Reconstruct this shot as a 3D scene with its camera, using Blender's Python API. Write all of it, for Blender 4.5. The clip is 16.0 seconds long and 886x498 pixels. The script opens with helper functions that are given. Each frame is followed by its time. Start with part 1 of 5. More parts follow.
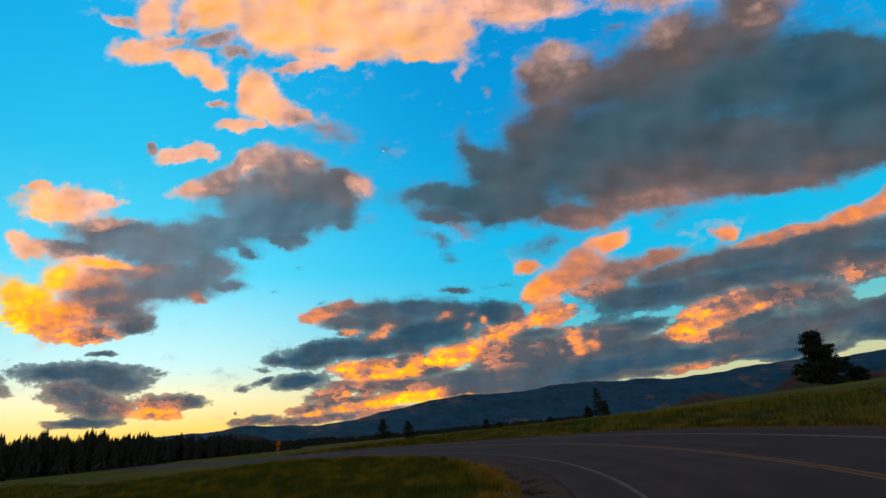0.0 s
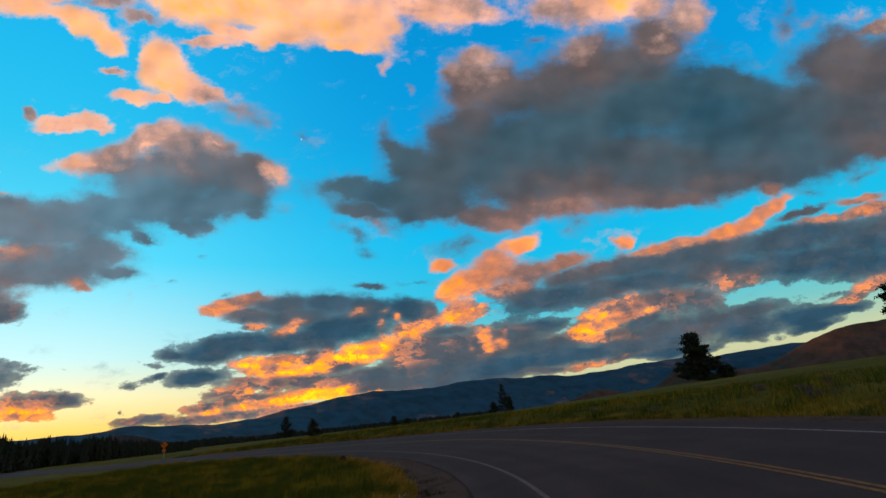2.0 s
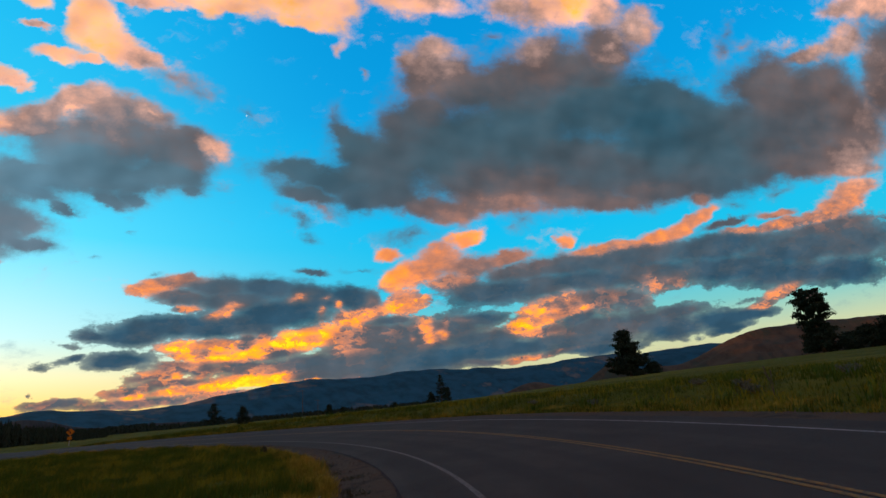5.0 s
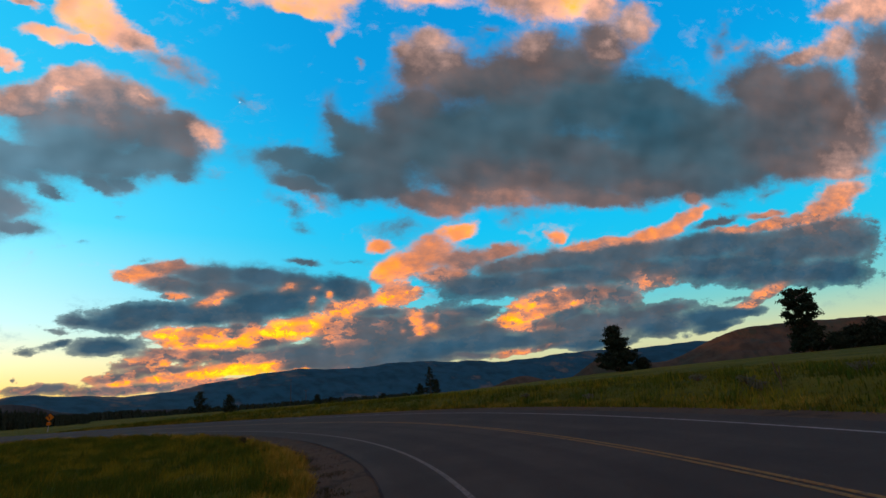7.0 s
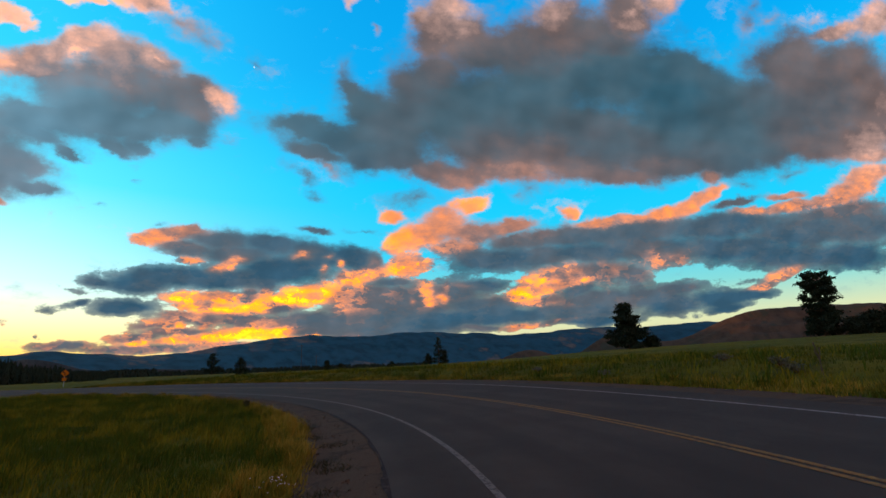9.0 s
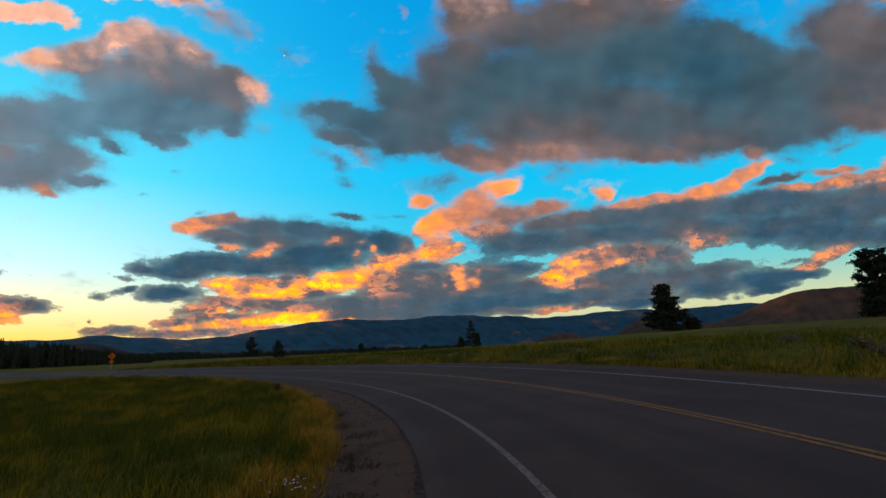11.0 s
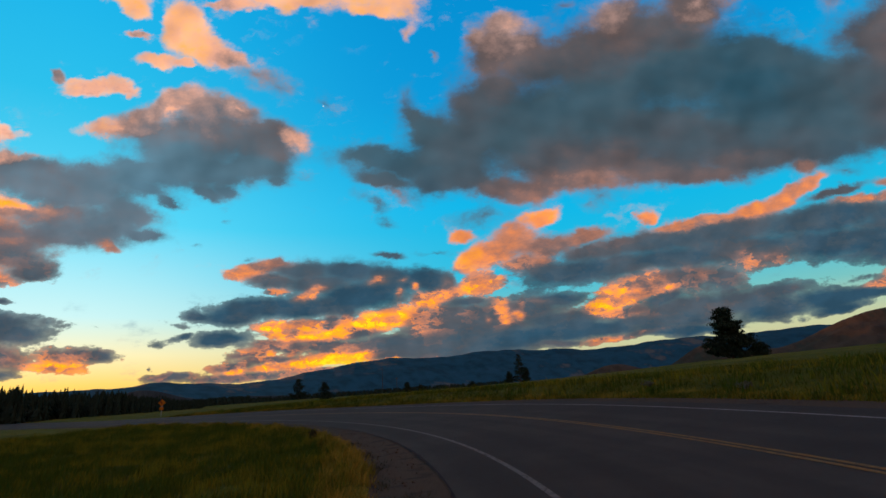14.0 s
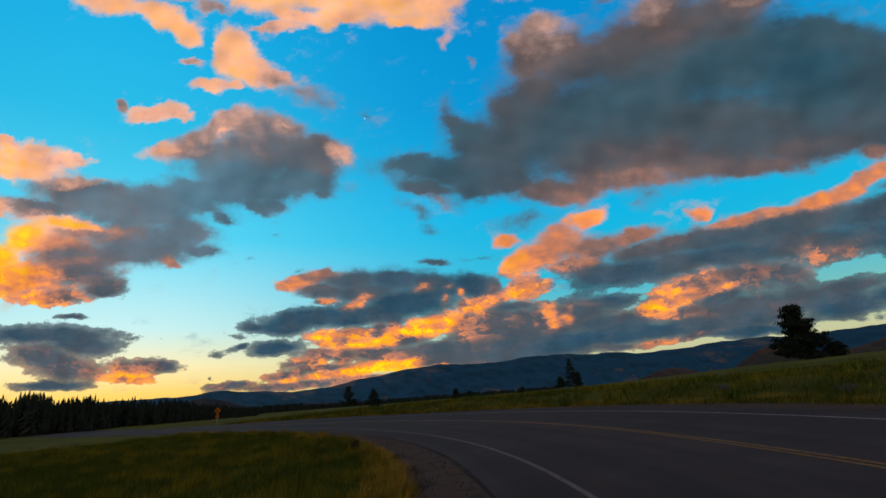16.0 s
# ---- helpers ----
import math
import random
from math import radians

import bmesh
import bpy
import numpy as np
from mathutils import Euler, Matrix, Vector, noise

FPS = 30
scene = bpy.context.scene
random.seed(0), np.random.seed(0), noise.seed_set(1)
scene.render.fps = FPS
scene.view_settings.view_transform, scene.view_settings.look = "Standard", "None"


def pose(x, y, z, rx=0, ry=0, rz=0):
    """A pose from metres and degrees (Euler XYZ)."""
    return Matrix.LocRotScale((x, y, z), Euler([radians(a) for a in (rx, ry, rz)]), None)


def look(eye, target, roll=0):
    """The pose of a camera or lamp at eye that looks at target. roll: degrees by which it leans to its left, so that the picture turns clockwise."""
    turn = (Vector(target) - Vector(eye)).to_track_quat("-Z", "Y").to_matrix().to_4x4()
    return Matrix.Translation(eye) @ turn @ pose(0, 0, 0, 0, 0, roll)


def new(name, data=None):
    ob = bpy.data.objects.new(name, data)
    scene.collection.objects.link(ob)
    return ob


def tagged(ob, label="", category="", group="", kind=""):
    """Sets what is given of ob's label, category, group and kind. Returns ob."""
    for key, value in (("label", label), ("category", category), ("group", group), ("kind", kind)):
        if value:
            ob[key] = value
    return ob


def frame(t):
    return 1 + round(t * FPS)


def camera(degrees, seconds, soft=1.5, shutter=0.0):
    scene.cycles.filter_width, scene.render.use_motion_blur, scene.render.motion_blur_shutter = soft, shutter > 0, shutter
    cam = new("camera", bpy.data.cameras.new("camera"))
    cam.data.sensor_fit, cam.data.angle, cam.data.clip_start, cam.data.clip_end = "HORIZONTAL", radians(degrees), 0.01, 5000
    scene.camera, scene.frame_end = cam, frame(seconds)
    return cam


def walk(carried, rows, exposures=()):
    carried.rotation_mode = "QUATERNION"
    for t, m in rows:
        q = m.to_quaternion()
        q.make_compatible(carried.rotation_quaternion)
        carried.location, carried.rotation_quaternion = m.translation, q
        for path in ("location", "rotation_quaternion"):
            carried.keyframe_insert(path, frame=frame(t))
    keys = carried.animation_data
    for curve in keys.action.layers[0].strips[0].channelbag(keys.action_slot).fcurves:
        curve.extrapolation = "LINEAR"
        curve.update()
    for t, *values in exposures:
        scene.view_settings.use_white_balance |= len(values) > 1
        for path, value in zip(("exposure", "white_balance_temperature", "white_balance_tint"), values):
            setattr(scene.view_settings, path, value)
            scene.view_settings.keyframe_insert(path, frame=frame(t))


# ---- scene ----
cam = camera(85.4, 16.0)
PATH = [
    (0.0, pose(0.150, 0.000, 1.720, 110.40, 5.11, 2.11)),
    (0.5, pose(0.230, 0.254, 1.716, 110.73, 6.67, -3.17)),
    (1.0, pose(0.310, 0.510, 1.712, 109.78, 6.04, -5.61)),
    (1.5, pose(0.387, 0.768, 1.709, 108.34, 5.85, -3.04)),
    (2.0, pose(0.462, 1.030, 1.705, 109.04, 5.86, -8.18)),
    (2.5, pose(0.535, 1.294, 1.701, 108.03, 6.18, -8.71)),
    (3.0, pose(0.607, 1.561, 1.698, 106.93, 7.32, -8.55)),
    (3.5, pose(0.676, 1.830, 1.694, 107.05, 5.93, -14.08)),
    (6.0, pose(0.996, 3.227, 1.675, 107.33, 4.49, -15.77)),
    (6.5, pose(1.066, 3.516, 1.671, 106.62, 4.20, -16.55)),
    (7.0, pose(1.135, 3.809, 1.667, 106.32, 3.93, -16.57)),
    (7.5, pose(1.201, 4.105, 1.664, 105.83, 3.13, -15.76)),
    (8.0, pose(1.266, 4.406, 1.660, 106.05, 1.69, -15.43)),
    (8.5, pose(1.328, 4.710, 1.656, 104.38, 1.51, -14.61)),
    (9.0, pose(1.388, 5.018, 1.652, 103.08, 1.92, -15.67)),
    (9.5, pose(1.446, 5.330, 1.649, 101.34, 2.18, -16.42)),
    (10.0, pose(1.502, 5.646, 1.645, 101.07, 1.59, -12.63)),
    (12.5, pose(1.751, 7.293, 1.626, 103.39, 2.70, -11.12)),
    (13.0, pose(1.794, 7.636, 1.623, 104.80, 4.02, -9.56)),
    (13.5, pose(1.835, 7.983, 1.619, 105.51, 4.41, -9.22)),
    (14.0, pose(1.874, 8.336, 1.615, 105.72, 3.76, -6.43)),
    (14.5, pose(1.910, 8.693, 1.611, 105.87, 3.62, -4.63)),
    (15.0, pose(1.945, 9.056, 1.607, 106.34, 3.84, -4.82)),
    (15.5, pose(1.977, 9.424, 1.604, 106.24, 4.05, -2.93)),
    (16.0, pose(2.006, 9.796, 1.600, 106.80, 4.21, -0.81)),
]
walk(cam, PATH, [(0.0, -0.10), (3.0, -0.07), (6.0, 0.0), (7.5, 0.04), (9.0, 0.22), (9.5, 0.28), (10.0, 0.16), (12.5, -0.02), (14.0, -0.17), (16.0, -0.23)])

# ---- light: a sun that has sunk to the ridges, and the evening sky ----
SUN_AZ, SUN_EL, GLOW_AZ = -50.0, 1.0, -34.0
sun_way = Vector((math.sin(radians(SUN_AZ)) * math.cos(radians(SUN_EL)), math.cos(radians(SUN_AZ)) * math.cos(radians(SUN_EL)), math.sin(radians(SUN_EL))))
sun = new("sun", bpy.data.lights.new("sun", "SUN"))
sun.data.energy, sun.data.angle, sun.data.color = 4.0, radians(0.5), (1.0, 0.40, 0.15)
sun.matrix_world = look(sun_way * 100, (0, 0, 0))


def lin(r, g, b):
    """Linear colour from 0..255 display values."""
    return tuple((c / 255 / 12.92 if c <= 10 else ((c / 255 + 0.055) / 1.055) ** 2.4) for c in (r, g, b)) + (1.0,)


class Graph:
    """A small builder of shader nodes."""

    def __init__(self, tree):
        self.tree = tree
        tree.nodes.clear()

    def node(self, kind, **settings):
        n = self.tree.nodes.new(kind)
        for inp, value in settings.items():
            self.put(n, inp, value)
        return n

    def put(self, n, inp, value):
        sock = n.inputs[int(inp[1:])] if inp[0] == "i" and inp[1:].isdigit() else n.inputs[inp.replace("_", " ")]
        if isinstance(value, bpy.types.NodeSocket):
            self.tree.links.new(value, sock)
        else:
            sock.default_value = value

    def math(self, op, a, b=0.0, c=0.0, clamp=False):
        n = self.node("ShaderNodeMath")
        n.operation, n.use_clamp = op, clamp
        for i, v in enumerate((a, b, c)):
            self.put(n, "i%d" % i, v)
        return n.outputs[0]

    def vec(self, op, a, b=(0, 0, 0), scale=None):
        n = self.node("ShaderNodeVectorMath")
        n.operation = op
        self.put(n, "i0", a)
        self.put(n, "i1", b)
        if scale is not None:
            self.put(n, "Scale", scale)
        return n.outputs["Value"] if op in ("DOT_PRODUCT", "LENGTH") else n.outputs[0]

    def span(self, v, a, b, lo=0.0, hi=1.0, smooth=True):
        n = self.node("ShaderNodeMapRange")
        n.interpolation_type = "SMOOTHSTEP" if smooth else "LINEAR"
        for i, x in enumerate((v, a, b, lo, hi)):
            self.put(n, "i%d" % i, x)
        return n.outputs[0]

    def mix(self, f, a, b, kind="MIX"):
        n = self.node("ShaderNodeMix")
        n.data_type, n.blend_type = "RGBA", kind
        self.put(n, "i0", f)
        self.put(n, "i6", a)
        self.put(n, "i7", b)
        return n.outputs[2]

    def ramp(self, f, stops):
        n = self.node("ShaderNodeValToRGB")
        el = n.color_ramp.elements
        while len(el) < len(stops):
            el.new(1.0)
        for e, (p, c) in zip(el, stops):
            e.position, e.color = p, c
        self.put(n, "i0", f)
        return n.outputs[0]

    def noise(self, v, scale, detail=4.0, rough=0.55, colour=False, lac=2.0):
        n = self.node("ShaderNodeTexNoise", Vector=v, Scale=scale, Detail=detail, Roughness=rough, Lacunarity=lac)
        return n.outputs["Color" if colour else 0]

    def xyz(self, x, y, z=0.0):
        return self.node("ShaderNodeCombineXYZ", X=x, Y=y, Z=z).outputs[0]


# The sky: a clear evening gradient and the broken clouds of a clearing front. Clouds are laid out on a plane that
# touches the sky's dome at azimuth 8, elevation 20 degrees.
AIM_AZ, AIM_EL = radians(8), radians(20)
AIM = Vector((math.sin(AIM_AZ) * math.cos(AIM_EL), math.cos(AIM_AZ) * math.cos(AIM_EL), math.sin(AIM_EL)))
AIM_X = Vector((math.cos(AIM_AZ), -math.sin(AIM_AZ), 0))
AIM_Y = AIM_X.cross(AIM)
world = bpy.data.worlds.new("evening sky")
world.use_nodes = True


def start_sky():
    s = Graph(world.node_tree)
    s.way = s.node("ShaderNodeTexCoord").outputs["Generated"]
    depth = s.math("MAXIMUM", s.vec("DOT_PRODUCT", s.way, AIM), 0.15)
    u = s.math("DIVIDE", s.vec("DOT_PRODUCT", s.way, AIM_X), depth)
    v = s.math("DIVIDE", s.vec("DOT_PRODUCT", s.way, AIM_Y), depth)
    s.front = s.span(s.vec("DOT_PRODUCT", s.way, AIM), 0.2, 0.4)
    s.flat = s.xyz(u, v)
    # ragged edges: the plan is pushed about by turbulence at two sizes, finer towards the horizon
    s.low = s.span(s.node("ShaderNodeSeparateXYZ", Vector=s.way).outputs[2], 0.36, 0.16)
    big = s.vec("SCALE", s.vec("SUBTRACT", s.noise(s.flat, 5.5, 3.0, 0.6, True), (0.5, 0.5, 0.5)), scale=s.span(s.low, 0.0, 1.0, 0.040, 0.016))
    small = s.vec("SCALE", s.vec("SUBTRACT", s.noise(s.vec("MULTIPLY", s.flat, (0.8, 1.2, 1.0)), 22.0, 5.0, 0.62, True), (0.5, 0.5, 0.5)), scale=s.span(s.low, 0.0, 1.0, 0.050, 0.022))
    pushed = s.vec("ADD", s.vec("ADD", s.flat, big), small)
    s.place = s.vec("MULTIPLY", pushed, (1, 1, 0))
    s.edge, s.weight, s.warm = 9.0, 0.0, 0.0
    return s


def cloud(sky, lobes):
    """Adds the lobes of a cloud: place, half sizes, tilt in degrees, and how far the low sun reaches it (below 0: a thin shred)."""
    tree = bpy.data.node_groups.new("cloud", "ShaderNodeTree")
    g = Graph(tree)
    fields = (("Place", "NodeSocketVector"), ("Edge", "NodeSocketFloat"), ("Weight", "NodeSocketFloat"), ("Warm", "NodeSocketFloat"))
    for way in ("INPUT", "OUTPUT"):
        for field, kind in fields:
            tree.interface.new_socket(name=field, in_out=way, socket_type=kind)
    place, edge, weight, warm = g.node("NodeGroupInput").outputs[:4]
    for n, (x, y, a, b, tilt, lit) in enumerate(lobes, 1):
        m = g.node("ShaderNodeMapping", Vector=place, Location=(x, y, 0), Rotation=(0, 0, radians(tilt)), Scale=(a * SWELL + 0.003, b * SWELL + 0.003, 1))
        m.vector_type = "TEXTURE"
        d = g.vec("LENGTH", m.outputs[0])
        if lit < 0:  # a thin shred
            d, lit = g.math("MULTIPLY_ADD", d, 0.5, 0.66), -lit
        edge = g.math("SMOOTH_MIN", edge, d, 0.45)
        near = g.math("MULTIPLY", g.math("POWER", 0.008, d), min(2.5, max(0.7, 0.045 / math.sqrt(a * b))))
        weight = g.math("ADD", weight, near)
        warm = g.math("MULTIPLY_ADD", near, lit, warm)
        if n % 6 == 0 or n == len(lobes):  # a faint link from group to group keeps the shader's working memory small
            place = g.vec("ADD", place, g.vec("SCALE", g.xyz(edge, warm, weight), scale=1e-7))
    g.node("NodeGroupOutput", Place=place, Edge=edge, Weight=weight, Warm=warm)
    use = sky.tree.nodes.new("ShaderNodeGroup")
    use.node_tree = tree
    for field, value in zip(("Place", "Edge", "Weight", "Warm"), (sky.place, sky.edge, sky.weight, sky.warm)):
        sky.put(use, field, value)
    sky.place, sky.edge, sky.weight, sky.warm = use.outputs[:4]


SWELL = 1.12
sky = start_sky()
cloud(sky, [  # torn tongue of the great cloud
    (-0.139, 0.125, 0.081, 0.026, -6, 0.06),
    (-0.085, 0.104, 0.088, 0.033, -10, 0.06),
    (-0.118, 0.078, 0.081, 0.018, -21, 0.14),
    (-0.091, 0.047, 0.044, 0.009, -35, -0.42),
    (-0.029, 0.067, 0.056, 0.034, -8, 0.12),
    (-0.064, 0.209, 0.055, 0.024, 77, -0.12),
    (-0.059, 0.242, 0.033, 0.013, 79, -0.20),
    (-0.029, 0.167, 0.050, 0.039, -14, 0.12),
    (-0.146, 0.036, 0.039, 0.010, -38, -0.16),
    (0.050, 0.147, 0.103, 0.067, -1, 0.17),
    (0.039, 0.068, 0.103, 0.032, -8, 0.18),
])
cloud(sky, [  # great cloud, near end
    (0.118, 0.239, 0.069, 0.055, 6, 0.28),
    (0.117, 0.326, 0.052, 0.048, 22, 0.42),
    (0.140, 0.366, 0.046, 0.030, 6, 0.54),
    (0.083, 0.346, 0.022, 0.018, 62, 0.46),
    (0.223, 0.283, 0.106, 0.061, -5, 0.30),
    (0.293, 0.309, 0.072, 0.034, -5, 0.30),
    (0.214, 0.165, 0.143, 0.103, 3, 0.12),
    (0.345, 0.227, 0.135, 0.091, 3, 0.10),
    (0.227, 0.096, 0.157, 0.058, -3, 0.24),
    (0.157, 0.030, 0.084, 0.023, -4, 0.42),
    (0.277, 0.050, 0.111, 0.035, -6, 0.40),
    (0.350, 0.099, 0.137, 0.059, 1, 0.32),
    (0.328, 0.009, 0.050, 0.022, 1, -0.22),
    (0.063, -0.012, 0.053, 0.026, 1, -0.14),
    (-0.120, -0.014, 0.026, 0.008, -25, -0.16),
    (-0.232, 0.233, 0.026, 0.013, -62, -0.20),
])
cloud(sky, [  # great cloud, middle
    (0.494, 0.245, 0.166, 0.093, 2, 0.00),
    (0.488, 0.127, 0.181, 0.066, 1, 0.20),
    (0.466, 0.066, 0.129, 0.034, 1, 0.24),
    (0.439, 0.334, 0.100, 0.056, 3, 0.30),
    (0.376, 0.364, 0.061, 0.040, 4, 0.42),
    (0.524, 0.384, 0.076, 0.045, 4, 0.40),
    (0.531, 0.379, 0.023, 0.014, 19, 0.60),
    (0.610, 0.262, 0.118, 0.071, -6, 0.08),
    (0.656, 0.180, 0.161, 0.097, 1, 0.02),
    (0.651, 0.070, 0.149, 0.042, 1, 0.22),
    (0.793, 0.173, 0.112, 0.098, -10, 0.07),
    (0.803, 0.074, 0.099, 0.045, 0, 0.10),
    (0.810, 0.289, 0.040, 0.025, 16, -0.30),
])
cloud(sky, [  # great cloud, far end
    (0.907, 0.300, 0.126, 0.067, 5, 0.26),
    (0.932, 0.203, 0.158, 0.087, 0, 0.24),
    (1.037, 0.294, 0.129, 0.063, 9, 0.32),
    (1.119, 0.235, 0.121, 0.100, -10, 0.34),
    (1.117, 0.139, 0.117, 0.047, 13, 0.42),
    (1.014, 0.123, 0.116, 0.042, 9, 0.28),
    (0.885, 0.101, 0.086, 0.038, 0, 0.14),
    (0.848, 0.387, 0.050, 0.021, 3, -0.48),
    (0.967, 0.394, 0.031, 0.017, 13, -0.55),
    (1.027, 0.374, 0.085, 0.017, 12, 0.52),
    (1.126, 0.404, 0.070, 0.033, 22, 0.50),
    (0.800, 0.390, 0.030, 0.022, 83, -0.35),
])
cloud(sky, [  # tops of the great cloud
    (0.454, 0.472, 0.078, 0.036, 3, 0.84),
    (0.383, 0.457, 0.063, 0.035, 4, 0.55),
    (0.512, 0.451, 0.043, 0.039, 72, 0.55),
    (0.591, 0.417, 0.047, 0.037, 6, 0.50),
    (0.309, 0.466, 0.049, 0.021, -6, 0.50),
    (0.270, 0.397, 0.020, 0.011, 3, -0.30),
    (0.813, 0.425, 0.033, 0.025, 72, -0.40),
    (1.205, 0.498, 0.111, 0.040, 3, 0.66),
    (1.126, 0.488, 0.062, 0.019, 19, 0.50),
    (0.500, 0.546, 0.209, 0.048, 3, 0.60),
    (1.141, 0.580, 0.312, 0.052, 3, 0.62),
    (1.239, 0.332, 0.162, 0.097, -89, 0.34),
    (0.771, 0.548, 0.085, 0.015, 3, 0.50),
])
cloud(sky, [  # orange heaps
    (-0.019, -0.171, 0.058, 0.018, 8, 0.68),
    (-0.048, -0.185, 0.035, 0.011, 10, 0.76),
    (0.063, -0.154, 0.045, 0.024, 4, 0.66),
    (0.066, -0.160, 0.021, 0.016, -1, 0.80),
    (-0.007, -0.147, 0.023, 0.019, -1, 0.26),
    (-0.071, -0.174, 0.012, 0.011, 89, 0.60),
    (0.099, -0.088, 0.089, 0.029, 20, 0.56),
    (0.057, -0.100, 0.041, 0.018, 25, 0.78),
    (0.146, -0.064, 0.048, 0.024, 10, 0.52),
    (0.207, -0.082, 0.098, 0.024, 0, 0.40),
    (0.171, -0.118, 0.067, 0.019, 5, 0.44),
    (0.294, -0.076, 0.056, 0.012, 10, 0.42),
    (0.034, -0.053, 0.023, 0.011, -5, 0.60),
    (0.204, -0.024, 0.039, 0.012, 8, 0.68),
])
cloud(sky, [  # long band, near end
    (0.258, -0.143, 0.119, 0.030, 0, 0.06),
    (0.208, -0.136, 0.062, 0.019, -10, 0.10),
    (0.359, -0.137, 0.077, 0.027, -1, 0.10),
    (0.307, -0.106, 0.088, 0.017, 0, 0.20),
    (0.422, -0.094, 0.142, 0.027, 4, 0.14),
    (0.358, -0.094, 0.064, 0.019, 0, 0.30),
    (0.580, -0.081, 0.161, 0.036, 5, 0.12),
    (0.610, -0.119, 0.178, 0.028, 0, 0.12),
    (0.477, -0.131, 0.132, 0.023, 0, 0.08),
    (0.486, -0.062, 0.078, 0.011, 8, 0.60),
    (0.565, -0.053, 0.067, 0.011, 5, 0.58),
    (0.413, -0.042, 0.018, 0.012, 7, 0.62),
    (0.646, -0.042, 0.048, 0.017, 4, 0.62),
    (0.706, -0.019, 0.066, 0.019, 31, 0.60),
    (0.753, 0.003, 0.038, 0.012, 24, 0.60),
])
cloud(sky, [  # long band, far end
    (0.660, -0.138, 0.082, 0.021, 11, 0.48),
    (0.624, -0.125, 0.055, 0.018, -1, 0.40),
    (0.787, -0.067, 0.184, 0.037, 5, 0.08),
    (0.821, -0.119, 0.188, 0.034, 0, 0.05),
    (0.993, -0.080, 0.193, 0.048, 4, 0.10),
    (0.970, -0.140, 0.195, 0.035, 0, 0.04),
    (1.144, -0.066, 0.140, 0.059, -1, 0.14),
    (1.123, -0.140, 0.140, 0.036, -1, 0.02),
    (1.078, -0.032, 0.150, 0.022, 7, 0.30),
    (0.856, -0.034, 0.058, 0.009, 0, 0.55),
    (0.957, -0.022, 0.087, 0.012, 8, 0.54),
    (1.059, -0.006, 0.074, 0.012, 9, 0.54),
    (1.117, 0.021, 0.073, 0.025, 16, 0.56),
    (1.143, 0.055, 0.075, 0.022, 9, 0.54),
])
cloud(sky, [  # shreds under the long band
    (0.939, 0.002, 0.058, 0.008, 5, 0.45),
    (0.811, -0.015, 0.070, 0.009, 10, 0.20),
    (0.952, -0.184, 0.064, 0.014, 23, 0.52),
    (0.903, -0.214, 0.043, 0.007, 13, 0.50),
    (1.037, -0.195, 0.018, 0.004, 8, 0.30),
])
cloud(sky, [  # glowing knoll
    (0.362, -0.200, 0.077, 0.022, 14, 0.72),
    (0.413, -0.182, 0.078, 0.018, 7, 0.62),
    (0.311, -0.224, 0.045, 0.015, 7, 0.74),
    (0.351, -0.238, 0.052, 0.011, -1, 0.62),
    (0.448, -0.210, 0.052, 0.013, 17, 0.14),
    (0.505, -0.170, 0.067, 0.033, -2, 0.34),
    (0.573, -0.177, 0.048, 0.026, -2, 0.22),
    (0.482, -0.240, 0.148, 0.023, -1, 0.24),
    (0.417, -0.258, 0.119, 0.018, -1, 0.10),
    (0.618, -0.229, 0.125, 0.029, -1, 0.16),
    (0.686, -0.211, 0.084, 0.016, 4, 0.20),
    (0.675, -0.250, 0.099, 0.027, -1, 0.04),
    (0.788, -0.239, 0.072, 0.027, -2, 0.00),
    (0.861, -0.233, 0.103, 0.014, 2, 0.00),
    (0.819, -0.260, 0.058, 0.011, 6, 0.00),
])
cloud(sky, [  # grey bank
    (-0.007, -0.219, 0.070, 0.036, -1, 0.34),
    (0.064, -0.227, 0.096, 0.032, -1, 0.26),
    (0.040, -0.190, 0.047, 0.010, -1, 0.12),
    (0.161, -0.216, 0.086, 0.030, -1, 0.16),
    (0.222, -0.198, 0.075, 0.015, -1, 0.06),
    (0.236, -0.242, 0.101, 0.020, -1, 0.10),
    (-0.031, -0.274, 0.129, 0.027, -1, 0.20),
    (0.113, -0.277, 0.171, 0.025, -1, 0.06),
    (0.287, -0.268, 0.166, 0.020, -1, 0.02),
    (0.016, -0.299, 0.143, 0.012, -2, 0.14),
    (0.471, -0.279, 0.148, 0.013, -1, 0.04),
    (0.106, -0.215, 0.022, 0.017, -83, 0.76),
    (0.112, -0.240, 0.022, 0.009, -1, 0.70),
    (0.073, -0.230, 0.011, 0.009, -3, 0.68),
    (0.146, -0.230, 0.010, 0.007, -87, 0.66),
])
cloud(sky, [  # pale streaks on the ridge
    (0.148, -0.203, 0.017, 0.007, -89, 0.40),
    (0.327, -0.291, 0.058, 0.004, 4, 0.50),
    (0.418, -0.280, 0.079, 0.005, 7, 0.34),
    (0.225, -0.292, 0.063, 0.005, -1, 0.30),
])
